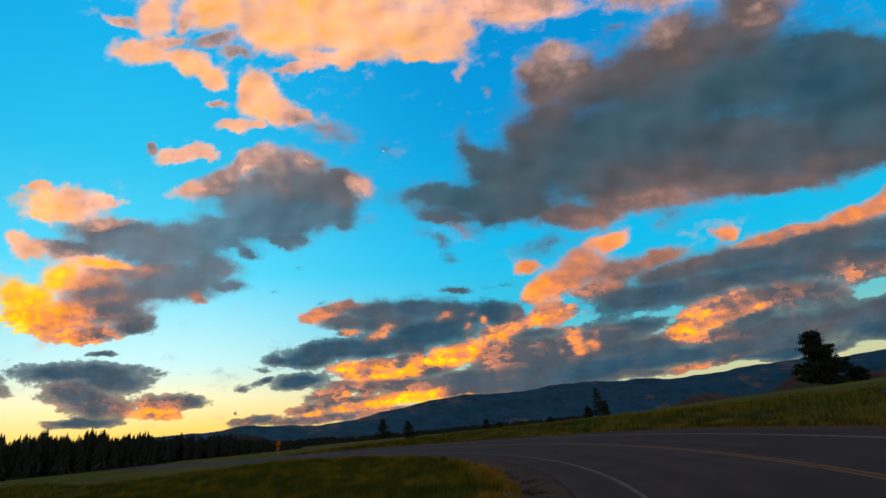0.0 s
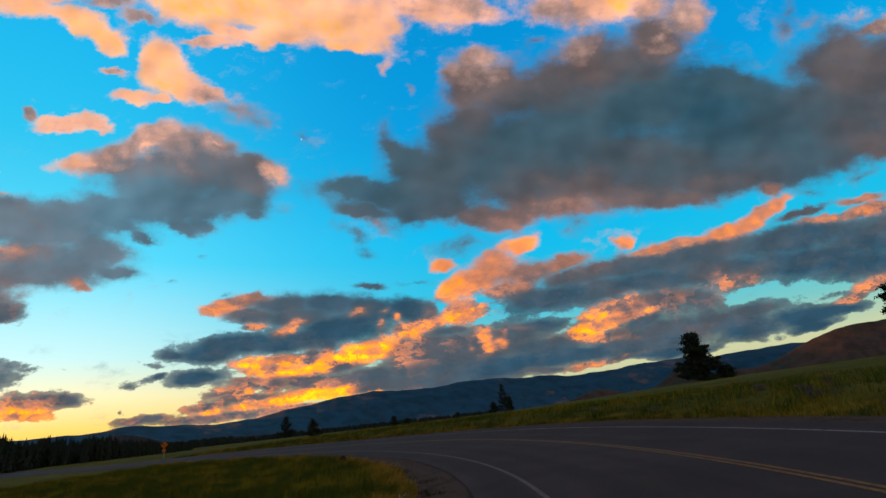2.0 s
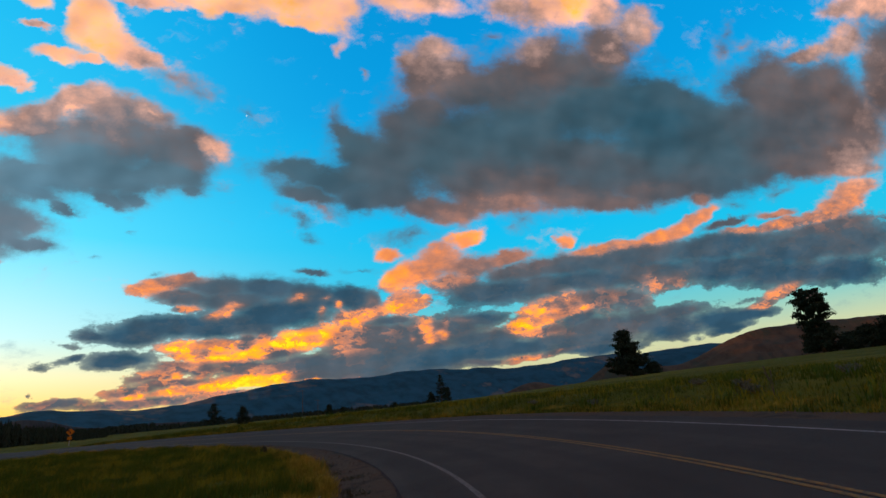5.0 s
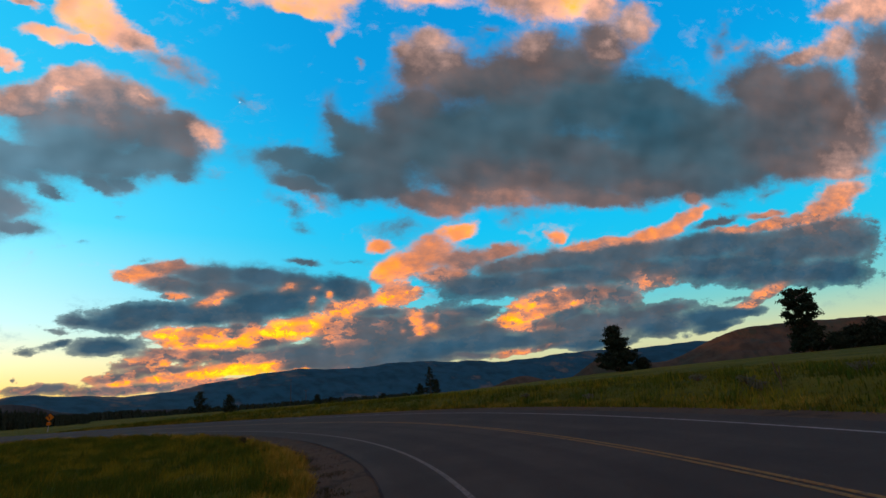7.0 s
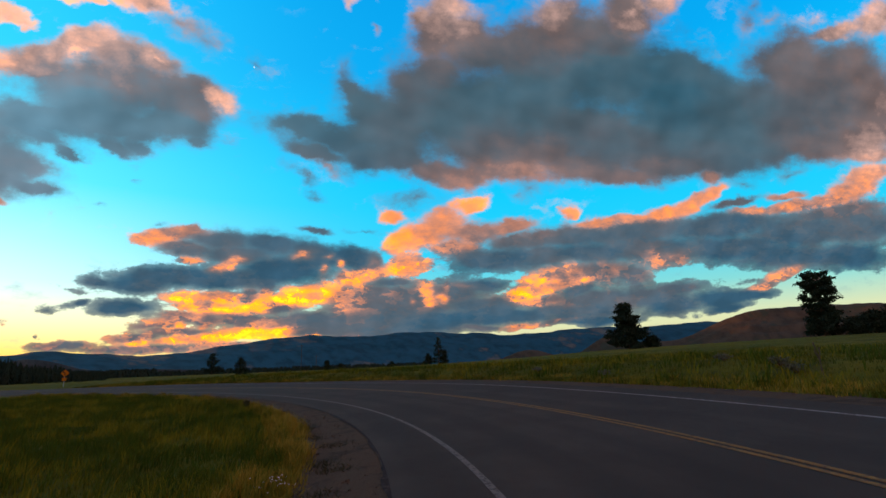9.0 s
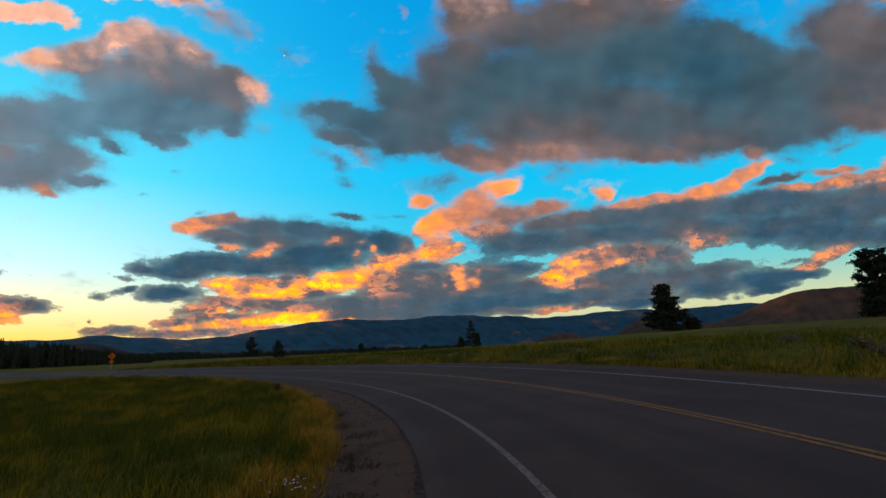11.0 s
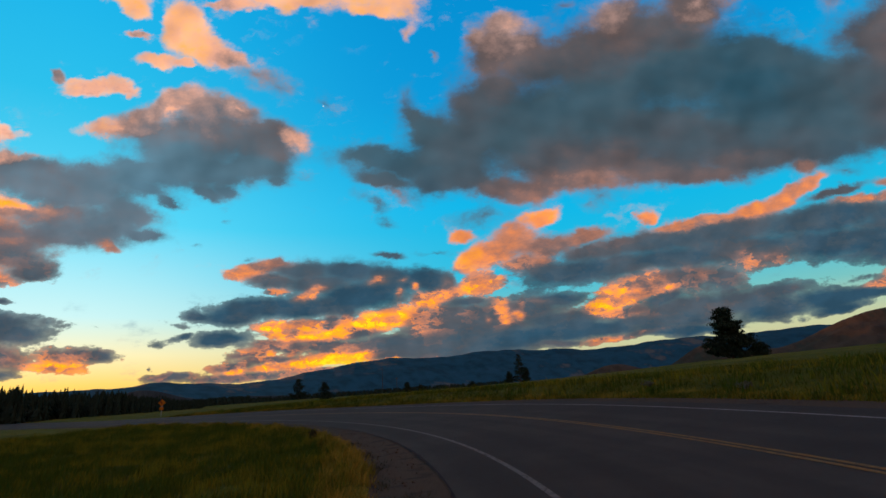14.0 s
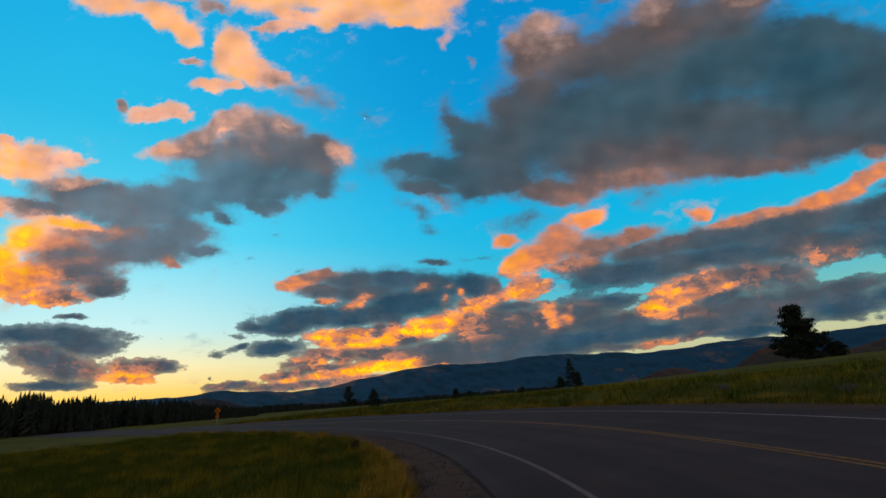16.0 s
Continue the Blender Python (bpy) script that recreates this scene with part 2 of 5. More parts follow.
cloud(sky, [  # dark deck
    (-0.401, -0.089, 0.073, 0.014, 3, 0.50),
    (-0.432, -0.097, 0.041, 0.011, 0, 0.58),
    (-0.359, -0.081, 0.042, 0.010, -5, 0.50),
    (-0.307, -0.100, 0.074, 0.023, -5, 0.12),
    (-0.371, -0.117, 0.063, 0.016, -9, 0.20),
    (-0.210, -0.106, 0.076, 0.028, -6, 0.06),
    (-0.276, -0.129, 0.086, 0.021, 0, 0.14),
    (-0.122, -0.129, 0.079, 0.028, -13, 0.04),
    (-0.053, -0.135, 0.057, 0.026, -5, 0.02),
    (-0.189, -0.158, 0.122, 0.033, 0, 0.00),
    (-0.030, -0.141, 0.046, 0.024, -5, 0.00),
    (-0.405, -0.173, 0.146, 0.023, 2, 0.06),
    (-0.468, -0.189, 0.072, 0.016, -1, 0.06),
    (-0.299, -0.180, 0.119, 0.025, -1, 0.04),
])
cloud(sky, [  # dark deck, shreds
    (-0.539, -0.183, 0.030, 0.009, 0, 0.10),
    (-0.223, -0.187, 0.028, 0.021, -35, 0.06),
    (-0.257, -0.215, 0.025, 0.016, 52, 0.20),
    (-0.367, -0.142, 0.025, 0.006, -6, 0.50),
    (-0.293, -0.146, 0.025, 0.008, 41, 0.70),
    (-0.315, -0.160, 0.019, 0.006, 10, 0.64),
    (-0.271, -0.134, 0.017, 0.007, -5, 0.68),
    (-0.144, -0.131, 0.025, 0.008, 12, 0.62),
    (-0.105, -0.159, 0.011, 0.006, 75, 0.55),
    (-0.099, -0.132, 0.014, 0.005, 8, 0.50),
    (-0.074, -0.148, 0.007, 0.007, 85, 0.50),
])
cloud(sky, [  # low streaks
    (-0.580, -0.196, 0.034, 0.007, -10, -0.10),
    (-0.491, -0.232, 0.072, 0.016, -1, 0.06),
    (-0.582, -0.227, 0.035, 0.010, 16, -0.06),
    (-0.566, -0.222, 0.014, 0.006, 11, 0.06),
    (-0.627, -0.234, 0.024, 0.007, -1, -0.06),
    (-0.451, -0.248, 0.031, 0.006, -1, -0.10),
    (-0.512, -0.237, 0.041, 0.014, -1, 0.04),
    (-0.654, -0.287, 0.010, 0.004, -1, -0.10),
])
cloud(sky, [  # glowing bank
    (-0.375, -0.217, 0.053, 0.012, -6, 0.80),
    (-0.301, -0.218, 0.060, 0.014, -1, 0.70),
    (-0.344, -0.234, 0.064, 0.007, -1, 0.55),
    (-0.258, -0.239, 0.056, 0.012, 25, 0.90),
    (-0.180, -0.223, 0.067, 0.019, 12, 0.98),
    (-0.224, -0.210, 0.021, 0.017, 80, 0.60),
    (-0.123, -0.212, 0.063, 0.019, -1, 0.82),
    (-0.066, -0.218, 0.040, 0.026, -1, 0.44),
    (-0.213, -0.240, 0.067, 0.012, 10, 0.88),
    (-0.302, -0.246, 0.049, 0.008, -1, 0.80),
    (-0.280, -0.258, 0.049, 0.009, -1, 0.18),
    (-0.377, -0.260, 0.085, 0.009, 3, 0.40),
    (-0.431, -0.270, 0.058, 0.008, 2, 0.46),
    (-0.400, -0.286, 0.074, 0.007, -2, 0.42),
    (-0.391, -0.272, 0.011, 0.010, 26, 0.90),
])
cloud(sky, [  # glowing bank, foot
    (-0.344, -0.274, 0.014, 0.005, 20, 0.66),
    (-0.147, -0.265, 0.091, 0.017, 4, 0.18),
    (-0.192, -0.276, 0.079, 0.011, 4, 0.30),
    (-0.124, -0.290, 0.069, 0.011, -2, 0.24),
    (-0.248, -0.286, 0.066, 0.011, -1, 0.90),
    (-0.192, -0.288, 0.051, 0.010, 11, 0.86),
    (-0.303, -0.297, 0.076, 0.009, 2, 0.86),
    (-0.358, -0.303, 0.065, 0.007, -2, 0.84),
    (-0.469, -0.304, 0.023, 0.007, -2, 0.86),
    (-0.411, -0.303, 0.042, 0.006, -2, 0.78),
    (-0.142, -0.304, 0.048, 0.005, -2, 0.96),
    (-0.055, -0.300, 0.047, 0.007, -2, 0.34),
    (-0.465, -0.318, 0.157, 0.009, -2, 0.32),
    (-0.607, -0.307, 0.070, 0.007, 3, 0.36),
    (-0.304, -0.317, 0.066, 0.007, -2, 0.36),
])
cloud(sky, [  # left cloud, top
    (-1.015, 0.238, 0.098, 0.029, -13, 0.78),
    (-1.048, 0.223, 0.068, 0.013, -9, 0.74),
    (-0.912, 0.229, 0.051, 0.009, -6, 0.68),
    (-1.060, 0.293, 0.038, 0.008, -9, 0.70),
    (-0.904, 0.181, 0.088, 0.013, -6, 0.58),
    (-0.865, 0.149, 0.173, 0.031, -13, 0.30),
    (-0.714, 0.107, 0.097, 0.033, -17, 0.23),
    (-1.000, 0.142, 0.119, 0.021, -8, 0.30),
    (-1.142, 0.170, 0.033, 0.019, -23, 0.74),
    (-1.107, 0.144, 0.038, 0.011, -8, 0.70),
    (-0.946, 0.101, 0.081, 0.011, -13, 0.90),
    (-0.759, 0.087, 0.127, 0.034, -13, 0.27),
    (-0.849, 0.064, 0.173, 0.026, -8, 0.44),
    (-1.041, 0.074, 0.067, 0.032, 9, 0.95),
])
cloud(sky, [  # left cloud, foot
    (-0.969, 0.051, 0.089, 0.026, -8, 0.62),
    (-0.698, 0.027, 0.083, 0.031, -8, 0.21),
    (-0.633, -0.001, 0.057, 0.015, -17, 0.18),
    (-0.799, 0.015, 0.142, 0.031, -8, 0.22),
    (-0.704, -0.015, 0.030, 0.008, -21, 0.50),
    (-1.125, 0.031, 0.061, 0.033, 13, 0.95),
    (-1.161, -0.005, 0.062, 0.024, -7, 0.92),
    (-1.055, -0.018, 0.121, 0.035, -7, 0.74),
    (-1.033, -0.068, 0.090, 0.019, -7, 0.70),
    (-0.921, -0.022, 0.102, 0.037, -7, 0.26),
    (-0.944, 0.021, 0.103, 0.021, -7, 0.23),
    (-0.884, -0.066, 0.051, 0.013, -7, 0.19),
    (-0.973, -0.069, 0.059, 0.016, -7, 0.34),
    (-1.309, 0.069, 0.096, 0.082, -3, 0.80),
])
cloud(sky, [  # middle cloud, top
    (-0.596, 0.243, 0.073, 0.026, 14, 0.48),
    (-0.668, 0.222, 0.062, 0.014, 0, 0.62),
    (-0.538, 0.265, 0.046, 0.023, 13, 0.47),
    (-0.460, 0.245, 0.079, 0.027, -10, 0.38),
    (-0.421, 0.241, 0.026, 0.011, -10, 0.48),
    (-0.351, 0.190, 0.064, 0.027, -10, 0.34),
    (-0.302, 0.175, 0.030, 0.015, -24, 0.62),
    (-0.493, 0.207, 0.093, 0.030, -9, 0.36),
    (-0.393, 0.166, 0.103, 0.032, -9, 0.28),
    (-0.443, 0.186, 0.117, 0.037, -9, 0.33),
    (-0.705, 0.302, 0.055, 0.012, 4, 0.62),
    (-0.635, 0.303, 0.025, 0.008, -10, 0.60),
    (-0.764, 0.333, 0.010, 0.009, -15, 0.47),
])
cloud(sky, [  # middle cloud, foot
    (-0.525, 0.168, 0.133, 0.038, -9, 0.12),
    (-0.479, 0.123, 0.131, 0.035, -9, 0.10),
    (-0.361, 0.123, 0.064, 0.029, -28, 0.07),
    (-0.599, 0.128, 0.075, 0.033, -9, 0.08),
    (-0.631, 0.101, 0.082, 0.025, -18, 0.08),
    (-0.568, 0.066, 0.027, 0.009, -27, 0.08),
    (-0.445, 0.080, 0.036, 0.015, -32, 0.06),
    (-0.340, 0.089, 0.025, 0.010, -9, 0.08),
])
cloud(sky, [  # high lit cloud
    (-0.313, 0.530, 0.231, 0.060, -17, 0.74),
    (-0.442, 0.544, 0.093, 0.046, -35, 0.76),
    (-0.568, 0.609, 0.082, 0.040, -13, 0.82),
    (-0.168, 0.487, 0.135, 0.052, -12, 0.76),
    (-0.062, 0.459, 0.059, 0.052, -4, 0.76),
    (0.026, 0.494, 0.082, 0.037, -13, 0.60),
    (0.128, 0.472, 0.068, 0.032, -8, 0.60),
    (-0.272, 0.632, 0.432, 0.084, -13, 0.74),
    (-0.249, 0.448, 0.056, 0.015, -2, 0.72),
    (-0.117, 0.416, 0.048, 0.012, -11, 0.74),
    (-0.349, 0.462, 0.065, 0.012, -25, 0.70),
    (-0.403, 0.451, 0.052, 0.009, -11, 0.62),
])
cloud(sky, [  # high streaks
    (-0.711, 0.633, 0.042, 0.039, -70, 0.70),
    (-0.789, 0.640, 0.043, 0.009, -25, 0.62),
    (-0.639, 0.598, 0.028, 0.022, 65, 0.66),
    (-0.759, 0.555, 0.072, 0.023, -16, 0.72),
    (-0.653, 0.508, 0.084, 0.018, -27, 0.74),
    (-0.596, 0.467, 0.034, 0.018, -37, 0.74),
    (-0.700, 0.565, 0.049, 0.010, -7, 0.66),
    (-0.578, 0.540, 0.054, 0.011, -7, 0.50),
    (-0.528, 0.508, 0.034, 0.010, -12, 0.50),
])
cloud(sky, [  # slanting cloud
    (-0.487, 0.420, 0.042, 0.028, -54, 0.76),
    (-0.469, 0.366, 0.060, 0.022, -24, 0.80),
    (-0.406, 0.342, 0.046, 0.015, -24, 0.62),
    (-0.354, 0.302, 0.062, 0.022, -22, -0.44),
    (-0.319, 0.277, 0.043, 0.022, -29, -0.40),
    (-0.559, 0.351, 0.034, 0.013, -20, 0.66),
    (-0.592, 0.405, 0.020, 0.006, -11, 0.60),
    (-0.506, 0.339, 0.027, 0.007, -10, 0.66),
    (-0.049, 0.361, 0.014, 0.009, 84, -0.56),
])
cloud(sky, [  # low left cloud
    (-1.031, -0.155, 0.209, 0.023, -6, 0.10),
    (-0.946, -0.186, 0.110, 0.029, -6, 0.12),
    (-1.053, -0.200, 0.097, 0.032, -13, 0.26),
    (-0.991, -0.237, 0.118, 0.032, -9, 0.28),
    (-0.810, -0.247, 0.082, 0.017, -3, 0.42),
    (-0.754, -0.248, 0.033, 0.014, -5, 0.21),
    (-0.850, -0.269, 0.064, 0.012, -5, 0.78),
    (-1.035, -0.275, 0.112, 0.012, -5, 0.14),
    (-0.966, -0.120, 0.041, 0.005, -7, 0.16),
    (-1.314, -0.166, 0.096, 0.028, -6, 0.26),
])
cloud(sky, [  # great cloud, body
    (0.310, 0.168, 0.147, 0.081, 2, 0.14),
    (0.410, 0.154, 0.176, 0.053, 2, 0.18),
    (0.568, 0.107, 0.185, 0.048, 1, 0.20),
    (0.730, 0.107, 0.151, 0.052, 1, 0.14),
    (0.839, 0.137, 0.099, 0.069, -2, 0.10),
    (1.033, 0.207, 0.147, 0.088, -1, 0.30),
    (-0.018, 0.117, 0.068, 0.045, 3, 0.16),
    (0.143, 0.162, 0.129, 0.090, 3, 0.10),
    (0.689, 0.266, 0.094, 0.047, -6, 0.10),
    (0.343, 0.272, 0.086, 0.045, 3, 0.24),
    (1.088, 0.125, 0.133, 0.039, 8, 0.36),
])
cloud(sky, [  # grey bank, foot
    (0.040, -0.263, 0.180, 0.030, -1, 0.12),
    (0.224, -0.267, 0.151, 0.020, -1, 0.05),
    (-0.101, -0.274, 0.081, 0.022, -1, 0.20),
    (-0.031, -0.247, 0.070, 0.017, -1, 0.30),
    (0.028, -0.293, 0.132, 0.012, -2, 0.10),
    (0.497, -0.257, 0.108, 0.018, -1, 0.14),
    (-0.474, -0.294, 0.063, 0.006, 3, 0.30),
])
cloud(sky, [  # brown bank
    (-0.259, -0.268, 0.099, 0.013, -1, 0.36),
    (-0.377, -0.252, 0.064, 0.008, -1, 0.34),
    (-0.412, -0.313, 0.138, 0.009, -2, -0.34),
    (-0.597, -0.303, 0.081, 0.008, 3, -0.42),
    (0.588, -0.196, 0.069, 0.021, -1, -0.14),
    (0.222, -0.189, 0.075, 0.015, -1, -0.08),
    (0.728, -0.198, 0.070, 0.011, 4, -0.10),
    (0.872, -0.200, 0.058, 0.008, 8, -0.10),
    (0.076, -0.200, 0.072, 0.012, -1, -0.20),
])
cloud(sky, [  # great cloud, crown
    (0.637, 0.260, 0.119, 0.055, 3, 0.10),
    (0.758, 0.200, 0.101, 0.081, 2, 0.08),
    (0.860, 0.168, 0.063, 0.088, 2, 0.16),
    (0.933, 0.269, 0.099, 0.077, 3, 0.24),
    (1.063, 0.287, 0.109, 0.088, 3, 0.32),
    (1.170, 0.191, 0.088, 0.081, 2, 0.40),
    (1.019, 0.129, 0.135, 0.043, 2, 0.28),
    (0.478, 0.314, 0.123, 0.049, 3, 0.22),
    (0.354, 0.323, 0.108, 0.039, 3, 0.28),
    (0.230, 0.289, 0.086, 0.047, 3, 0.30),
    (0.531, 0.357, 0.061, 0.035, 4, 0.48),
    (0.717, 0.132, 0.135, 0.058, 2, 0.10),
    (1.145, 0.107, 0.088, 0.021, 1, 0.50),
])
cloud(sky, [  # great cloud, horn and root
    (-0.069, 0.236, 0.041, 0.012, 99, -0.34),
    (-0.050, 0.189, 0.033, 0.019, 115, 0.16),
    (-0.013, 0.164, 0.054, 0.034, 2, 0.14),
    (0.042, 0.089, 0.074, 0.044, 2, 0.14),
    (0.106, 0.045, 0.071, 0.029, 1, 0.36),
    (0.207, 0.036, 0.088, 0.020, 1, 0.42),
    (-0.014, 0.071, 0.045, 0.022, -19, 0.14),
    (-0.136, 0.032, 0.026, 0.008, -41, -0.20),
    (0.076, 0.205, 0.055, 0.060, 3, 0.22),
    (0.104, 0.298, 0.041, 0.038, 3, 0.40),
    (0.535, 0.042, 0.130, 0.019, 1, 0.34),
    (0.071, -0.007, 0.037, 0.013, 1, -0.15),
    (0.970, 0.057, 0.046, 0.011, 19, -0.30),
])
cloud(sky, [  # left cloud, body
    (-0.818, 0.122, 0.167, 0.044, -8, 0.27),
    (-0.755, 0.022, 0.142, 0.029, -12, 0.28),
    (-0.930, 0.013, 0.138, 0.047, -7, 0.46),
    (-1.094, -0.020, 0.108, 0.036, -7, 0.84),
    (-0.897, 0.085, 0.080, 0.010, -13, 0.92),
    (-1.012, 0.258, 0.074, 0.030, -5, 0.74),
    (-0.940, 0.233, 0.058, 0.019, -9, 0.70),
    (-1.016, 0.138, 0.083, 0.028, -8, 0.50),
    (-1.105, 0.151, 0.043, 0.017, -8, 0.72),
    (-0.653, 0.047, 0.075, 0.029, -22, 0.24),
    (-0.867, -0.055, 0.057, 0.025, -7, 0.28),
    (-1.002, -0.065, 0.071, 0.013, -7, 0.72),
    (-1.169, 0.044, 0.049, 0.043, -7, 0.90),
    (-0.710, 0.132, 0.066, 0.029, -9, 0.25),
])
cloud(sky, [  # middle cloud, body
    (-0.467, 0.202, 0.113, 0.046, -9, 0.39),
    (-0.549, 0.191, 0.085, 0.036, -9, 0.36),
    (-0.518, 0.129, 0.110, 0.040, -9, 0.10),
    (-0.613, 0.220, 0.075, 0.024, -2, 0.44),
    (-0.344, 0.151, 0.045, 0.037, -9, 0.34),
    (-0.410, 0.231, 0.051, 0.022, -10, 0.41),
    (-0.510, 0.267, 0.035, 0.016, 19, 0.46),
    (-0.301, 0.179, 0.022, 0.008, -9, 0.62),
    (-0.402, 0.236, 0.017, 0.007, -10, 0.62),
    (-0.540, 0.246, 0.017, 0.006, 9, 0.62),
    (-0.400, 0.123, 0.061, 0.035, -23, 0.10),
    (-0.485, 0.080, 0.052, 0.014, -23, 0.10),
    (-0.639, 0.134, 0.054, 0.030, -9, 0.10),
])
cloud(sky, [  # knoll, wisps
    (0.443, -0.174, 0.092, 0.026, -1, 0.50),
    (0.448, -0.218, 0.038, 0.007, 14, 0.14),
    (0.373, -0.236, 0.044, 0.006, 9, 0.20),
    (0.334, -0.226, 0.029, 0.005, 14, 0.82),
    (0.431, -0.196, 0.053, 0.009, 9, 0.80),
    (0.513, -0.229, 0.078, 0.023, -1, 0.20),
])
cloud(sky, [  # slanting cloud, body
    (-0.493, 0.430, 0.034, 0.032, -65, 0.78),
    (-0.457, 0.376, 0.055, 0.024, -36, 0.74),
    (-0.353, 0.302, 0.058, 0.024, -19, -0.44),
    (-0.431, 0.345, 0.037, 0.017, -25, 0.66),
    (-0.561, 0.354, 0.043, 0.011, -5, 0.66),
    (-0.694, 0.311, 0.063, 0.011, -0, 0.66),
    (-0.519, 0.410, 0.019, 0.036, -5, 0.72),
])
cloud(sky, [  # deck, knobs and gaps
    (-0.288, -0.145, 0.023, 0.009, 36, 0.68),
    (-0.307, -0.159, 0.015, 0.006, 10, 0.66),
    (-0.146, -0.131, 0.023, 0.007, 10, 0.62),
    (-0.074, -0.147, 0.007, 0.008, -0, 0.60),
    (-0.102, -0.155, 0.005, 0.007, -1, 0.60),
    (0.108, -0.218, 0.019, 0.016, 60, 0.72),
    (0.138, -0.222, 0.014, 0.007, -1, 0.66),
    (-0.367, -0.141, 0.015, 0.005, -0, 0.62),
    (-0.200, -0.240, 0.054, 0.015, 4, 0.12),
    (-0.254, -0.215, 0.013, 0.017, 60, 0.30),
    (-0.342, -0.265, 0.034, 0.009, -2, 0.30),
    (-0.389, -0.271, 0.008, 0.008, -2, 0.92),
    (-0.156, -0.271, 0.064, 0.015, -2, 0.20),
    (0.006, -0.244, 0.077, 0.021, -1, 0.24),
])
cloud(sky, [  # mauve bank
    (0.018, -0.216, 0.072, 0.013, -1, 0.34),
    (-0.064, -0.243, 0.047, 0.014, -1, 0.40),
    (0.108, -0.247, 0.079, 0.016, -1, 0.20),
    (0.200, -0.199, 0.060, 0.010, -1, 0.30),
    (0.239, -0.262, 0.072, 0.016, -1, 0.10),
    (0.042, -0.270, 0.088, 0.014, -2, 0.14),
    (-0.597, 0.141, 0.037, 0.016, 2, 0.12),
])
cloud(sky, [  # stray shreds
    (-0.449, 0.018, 0.012, 0.003, 1, -0.12),
    (-0.523, -0.026, 0.013, 0.003, -5, -0.12),
    (-0.123, -0.081, 0.037, 0.006, -15, 0.10),
    (-0.025, -0.084, 0.048, 0.005, 0, -0.10),
    (-0.415, -0.068, 0.011, 0.003, 0, -0.10),
    (-0.654, -0.288, 0.006, 0.004, -2, -0.20),
    (0.094, -0.018, 0.047, 0.019, 1, -0.16),
    (0.300, -0.010, 0.030, 0.012, 1, -0.30),
    (0.827, 0.022, 0.049, 0.009, -6, -0.20),
    (0.747, 0.040, 0.025, 0.020, 1, 0.40),
    (-0.227, 0.228, 0.017, 0.006, -61, -0.35),
    (-0.001, 0.318, 0.013, 0.005, -47, -0.40),
    (0.948, 0.050, 0.039, 0.010, 15, -0.25),
    (1.057, 0.078, 0.035, 0.009, 19, -0.30),
])
cloud(sky, [  # great cloud, brow
    (0.162, 0.317, 0.080, 0.054, 0, 0.42),
    (0.278, 0.284, 0.105, 0.066, -1, 0.32),
    (0.395, 0.316, 0.106, 0.055, -1, 0.36),
    (0.515, 0.260, 0.109, 0.068, -2, 0.06),
    (0.663, 0.236, 0.111, 0.057, -2, 0.02),
    (0.839, 0.211, 0.077, 0.069, -20, 0.20),
    (0.933, 0.314, 0.077, 0.068, -17, 0.34),
    (0.918, 0.175, 0.109, 0.100, -55, 0.24),
    (0.265, 0.057, 0.132, 0.030, -1, 0.44),
    (0.447, 0.059, 0.123, 0.028, -1, 0.38),
    (0.632, 0.073, 0.113, 0.028, -1, 0.34),
])


